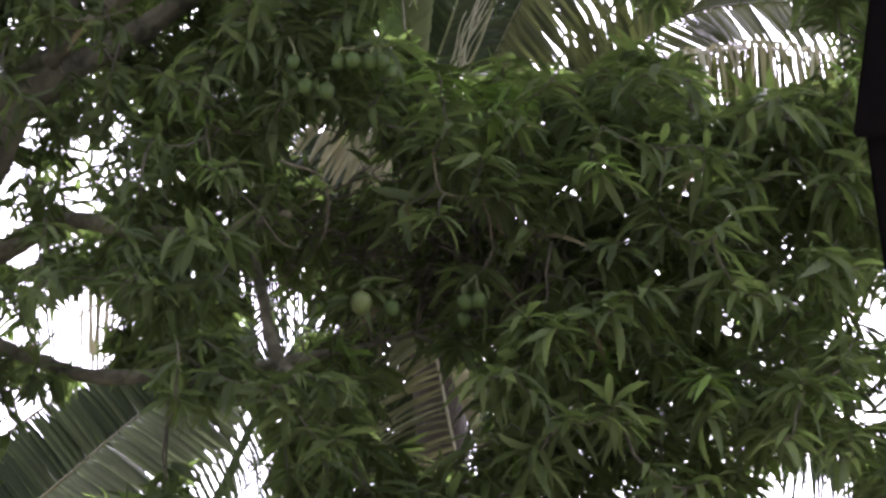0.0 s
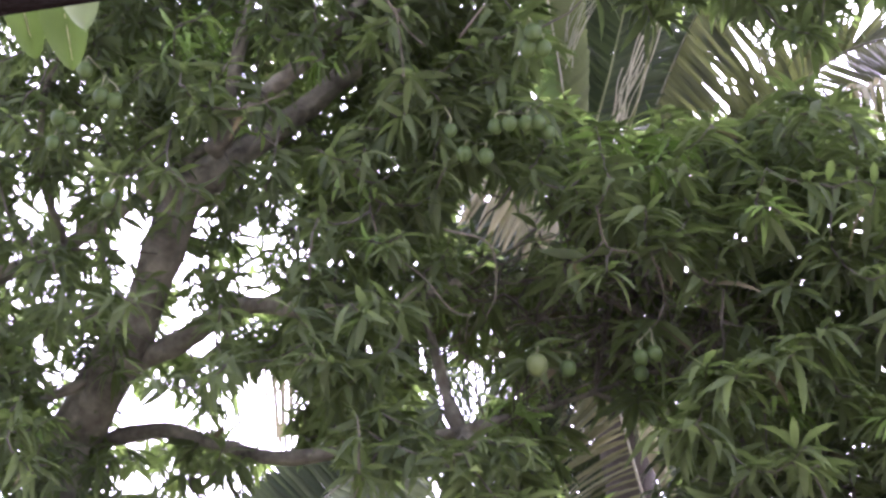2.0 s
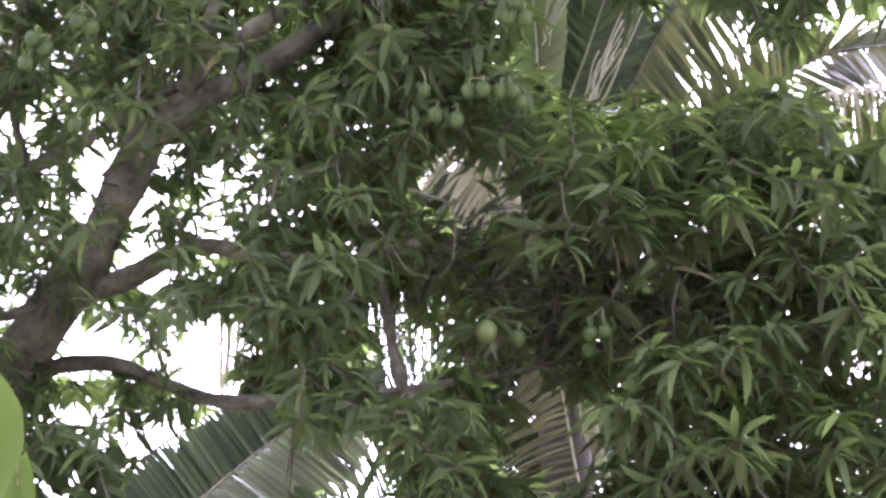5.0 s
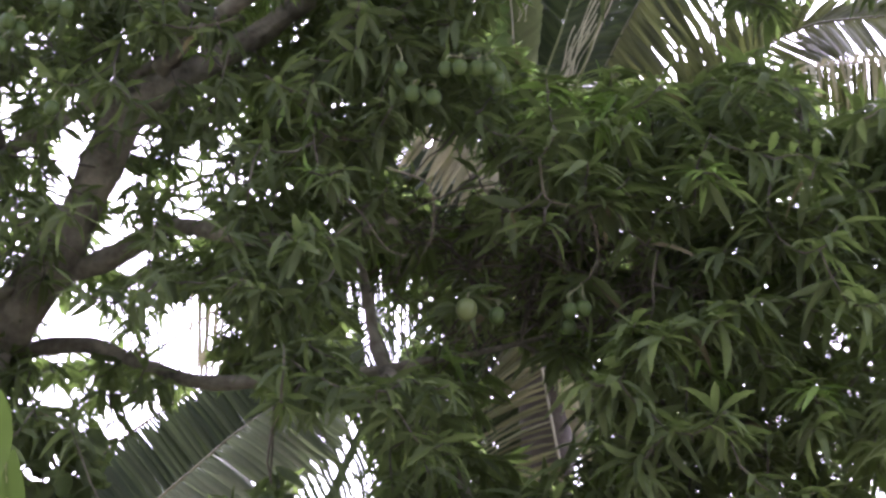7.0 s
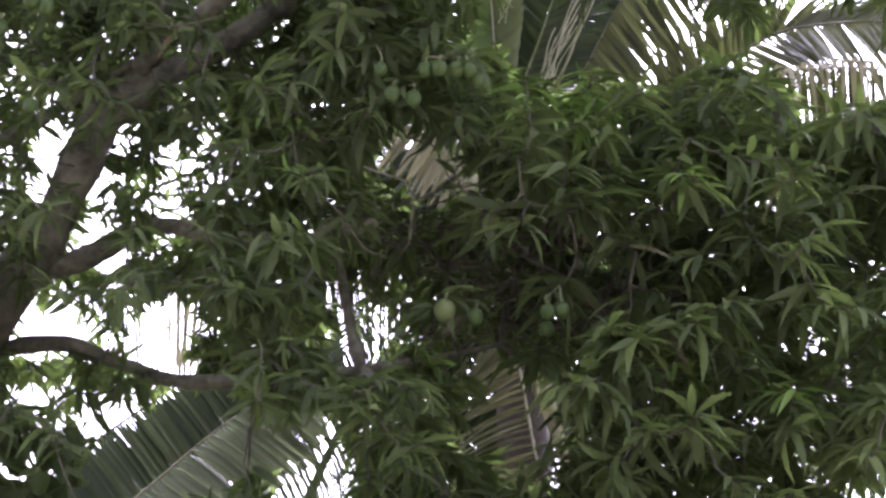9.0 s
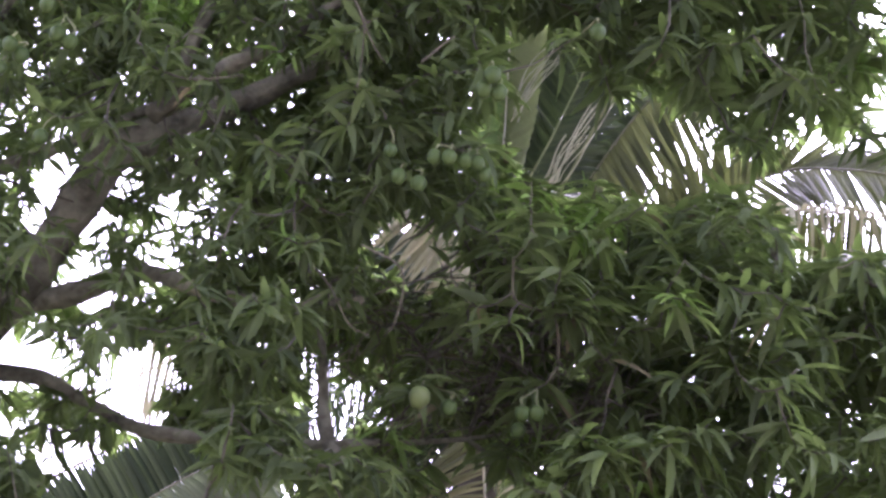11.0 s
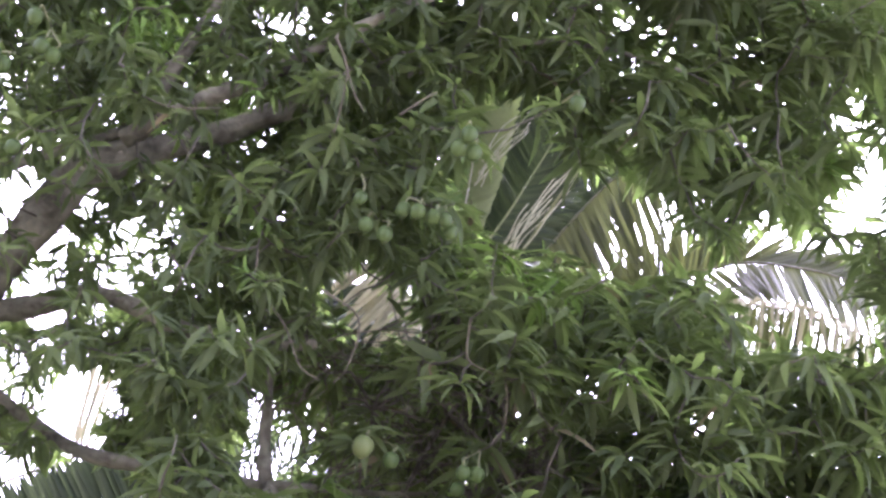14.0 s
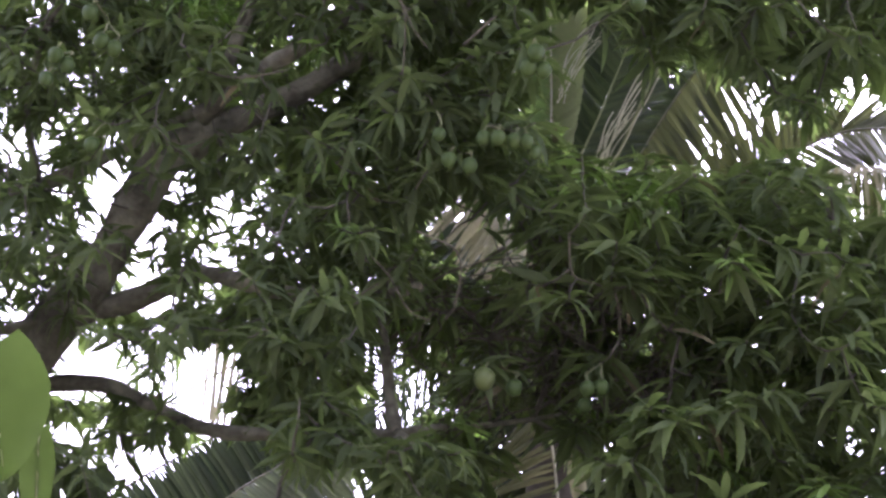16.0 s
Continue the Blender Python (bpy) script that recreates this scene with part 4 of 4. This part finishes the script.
def heart(length, width, cup, seed):
    """A broad leaf with a notched base and a short tip, along +x, ribs sunk a little."""
    g = np.random.default_rng(seed)
    verts, faces, rows_, cols = [], [], 14, 8
    for i in range(rows_ + 1):
        s = i / rows_
        w = width / 2 * (math.sin(math.pi * min(1, s * 0.90 + 0.10)) ** 0.62) * (1 - 0.25 * s) * (1 if i < rows_ else 0.02)
        for j in range(cols + 1):
            c = j / cols * 2 - 1
            x = length * (s - 0.10 * abs(c) * (1 - s) ** 2)
            z = -cup * length * s * s + 0.10 * width * abs(c) ** 1.5 - 0.012 * width * math.cos(s * 30 - abs(c) * 6) + 0.02 * width * math.sin(7 * s + 3 * c + seed)
            verts.append((x, c * w * (1 + 0.02 * g.uniform(-1, 1)), z))
    for i in range(rows_):
        for j in range(cols):
            a = i * (cols + 1) + j
            faces.append((a, a + 1, a + cols + 2, a + cols + 1))
    return verts, faces


stem = spline([(VINE.x, VINE.y, -0.02), (VINE.x - 0.10, VINE.y + 0.02, 0.8), (VINE.x - 0.17, VINE.y, 1.6), (VINE.x - 0.18, VINE.y, VINE.z), (VINE.x - 0.14, VINE.y, VINE.z + 0.17), (VINE.x, VINE.y - 0.02, VINE.z + 0.26), (VINE.x + 0.16, VINE.y - 0.05, VINE.z + 0.30)], 6)
part("stem", mesh_of("stem", *tube(stem - VINE_FOOT, np.linspace(0.004, 0.002, len(stem)), 6), TWIG), vine, "thin dark vine stem")
for n, (top, tip, wd, mat, cup) in enumerate([
        ((-0.334, 1.697, 2.632), (-0.321, 1.725, 2.534), 0.056, VINE_LEAF, 0.05),
        ((-0.381, 1.719, 2.636), (-0.366, 1.756, 2.566), 0.044, VINE_LEAF, 0.08),
        ((-0.311, 1.663, 2.630), (-0.301, 1.679, 2.556), 0.050, VINE_PALE, 0.15),
        ((-0.281, 1.678, 2.663), (-0.277, 1.710, 2.603), 0.040, VINE_LEAF, 0.05),
        ((-0.441, 1.712, 2.610), (-0.432, 1.776, 2.485), 0.065, VINE_LEAF, 0.05),
        ((-0.267, 1.330, 1.978), (-0.246, 1.352, 1.888), 0.086, VINE_LEAF, 0.06),
        ((-0.236, 1.395, 1.940), (-0.229, 1.410, 1.870), 0.028, VINE_LEAF, 0.1),
        ((-0.440, 1.687, 2.611), (-0.429, 1.720, 2.539), 0.06, VINE_LEAF, 0.1)]):
    top, tip = np.array(top), np.array(tip)
    size = np.linalg.norm(tip - top)
    m = turn_to(tip - top, np.array([0.1 * math.sin(n), -1.0, 0.15]), top - VINE_FOOT)
    leaf = part("leaf", mesh_of("leaf", *heart(size, wd, cup, n), mat), vine, "pale, folded leaf" if mat is VINE_PALE else "broad bright green leaf", m=Matrix(m.tolist()))
    rib = [(size * k / 8, 0.0, -cup * size * (k / 8) ** 2 - 0.014 * wd) for k in range(8)]
    part("midrib", mesh_of("midrib", *tube(rib, np.linspace(0.0011, 0.0004, 8), 5), RACHIS_PALE), leaf, "pale leaf midrib")
    near = stem[np.argmin(np.sum((stem - top) ** 2, axis=1))]
    stalk = spline([near, (near + top) / 2 + (0, 0, 0.02), top], 4)
    part("leaf_stalk", mesh_of("leaf_stalk", *tube(stalk - VINE_FOOT, [0.0013] * len(stalk), 5), STALK), vine)

# ---- eave over the viewer ----
def board(name, corners, mat, parent, label=""):
    """A solid with eight corners: four below, four above, in the same order."""
    bm = bmesh.new()
    vs = [bm.verts.new(c) for c in corners]
    for f in ((3, 2, 1, 0), (4, 5, 6, 7), (0, 1, 5, 4), (1, 2, 6, 5), (2, 3, 7, 6), (3, 0, 4, 7)):
        bm.faces.new([vs[i] for i in f])
    bmesh.ops.bevel(bm, geom=bm.edges[:], offset=0.0015, segments=2, affect="EDGES")
    me = bpy.data.meshes.new(name)
    bm.to_mesh(me)
    bm.free()
    me.materials.append(mat)
    return part(name, me, parent, label)


def eave_at(x, back, z):
    return (x, 0.495 - 0.195 * x - back, z)


def beam(name, x0, x1, b0, b1, low0, low1, thick, mat, parent, label=""):
    """A board between two places along the eave (x) and two behind it (b), low0 at the front and low1 at the back."""
    flat = [(x0, b0, low0), (x1, b0, low0), (x1, b1, low1), (x0, b1, low1)]
    return board(name, [eave_at(*c) for c in flat] + [eave_at(x, b, z + thick) for x, b, z in flat], mat, parent, label)


eave = thing("porch_roof", (0, 0, 0), "low porch roof edge of dark weathered wood", "roof", kind="structure")
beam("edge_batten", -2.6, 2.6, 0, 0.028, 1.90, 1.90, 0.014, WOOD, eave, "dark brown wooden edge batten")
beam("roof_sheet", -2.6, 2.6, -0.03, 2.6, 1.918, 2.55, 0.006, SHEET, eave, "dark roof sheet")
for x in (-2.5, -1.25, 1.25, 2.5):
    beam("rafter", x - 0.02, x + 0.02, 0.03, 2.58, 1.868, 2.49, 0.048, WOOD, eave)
for x in (-2.5, 2.5):
    for b, top in ((0.12, 1.888), (2.3, 2.42)):
        board("post", [(*eave_at(x + dx, b + db, 0)[:2], z) for z in (-0.05, top) for dx, db in ((-0.05, -0.05), (0.05, -0.05), (0.05, 0.05), (-0.05, 0.05))], WOOD, eave, "square dark wooden porch post")
# unseen wall, added tall and wide to hold back sky light behind the viewer
wall = thing("light_block_wall", (0, 0, 0), "plain grey plastered wall out of view, added to block light from behind", "wall", kind="structure")
board("wall_face", [(*eave_at(x, b, 0)[:2], z) for z in (-0.05, 7.4) for x, b in ((-9.0, 2.62), (9.0, 2.62), (9.0, 2.82), (-9.0, 2.82))], PLASTER, wall)

# ---- bracket that hangs from an outrigger of the porch ----
bracket = thing("eave_bracket", (0.331, 0.917, 2.104), "dark wooden bracket hanging from the porch eave", "bracket")
AT = np.array(bracket.location)
def rel(points):
    return [tuple(np.array(p) - AT) for p in points]
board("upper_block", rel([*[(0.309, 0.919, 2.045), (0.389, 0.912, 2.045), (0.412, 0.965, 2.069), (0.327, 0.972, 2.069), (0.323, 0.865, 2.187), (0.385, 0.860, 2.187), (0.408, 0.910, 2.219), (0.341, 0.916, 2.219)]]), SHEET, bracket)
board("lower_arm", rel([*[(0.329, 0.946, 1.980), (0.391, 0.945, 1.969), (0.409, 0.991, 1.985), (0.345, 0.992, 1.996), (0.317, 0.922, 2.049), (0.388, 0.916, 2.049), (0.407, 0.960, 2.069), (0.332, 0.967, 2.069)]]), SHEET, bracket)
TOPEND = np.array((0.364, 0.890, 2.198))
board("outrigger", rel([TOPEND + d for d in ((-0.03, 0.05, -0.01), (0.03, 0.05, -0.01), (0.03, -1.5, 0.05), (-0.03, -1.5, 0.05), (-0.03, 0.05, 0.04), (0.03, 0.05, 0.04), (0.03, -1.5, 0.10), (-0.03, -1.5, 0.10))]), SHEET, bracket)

# ---- round-leaved climber on the low limbs ----
SHRUB = np.array((-1.079, 6.043, 2.956))
shrub = thing("round_leaved_climber", (SHRUB[0], SHRUB[1], 0), "dark climber with round leaves over the low mango limbs", "climber")
SHRUB_FOOT = np.array((SHRUB[0], SHRUB[1], 0))
g = np.random.default_rng(8)
DISCS = [heart(1.0, wd, 0.12, k) for k, wd in enumerate((0.95, 1.05, 0.9))]
# the fourth disc's lighter material stands in for light on two leaves
disc_mesh = [mesh_of("leaf", *d, MANGO_LEAF) for d in DISCS] + [mesh_of("leaf", *DISCS[1], VINE_LEAF)]
stems = [spline([(SHRUB[0], SHRUB[1], 0), (SHRUB[0] + 0.1 * k, SHRUB[1] + 0.1, 1.4), SHRUB + np.array((0.12 * k - 0.1, 0.05 * k, 0)), SHRUB + np.array((0.16 * k - 0.15, 0.08 * k, 0.30))], 6) for k in (-1, 0, 1)]
for st in stems:
    part("stem", mesh_of("stem", *tube(st - SHRUB_FOOT, np.linspace(0.008, 0.003, len(st)), 6), TWIG), shrub, "thin woody stem")
for n in range(230):
    at = SHRUB + np.array((g.uniform(-0.36, 0.24), g.uniform(-0.3, 0.2), g.uniform(-0.25, 0.27)))
    lit = n in (3, 4)
    if lit:
        at = np.array(((-1.031, 5.840, 3.066), (-0.961, 5.834, 3.020))[n - 3])
    way = g.normal(size=3) + np.array((0, 0, -0.8))
    m = turn_to(way if not lit else (0.1, 0, -1), np.array((0, -0.6, 0.5)) + (0 if lit else 0.7) * g.normal(size=3), at - SHRUB_FOOT, g.uniform(0.06, 0.095))
    part("leaf", disc_mesh[3 if lit else n % 3], shrub, "round green leaf with a lit look put into its colour" if lit else "", m=Matrix(m.tolist()))
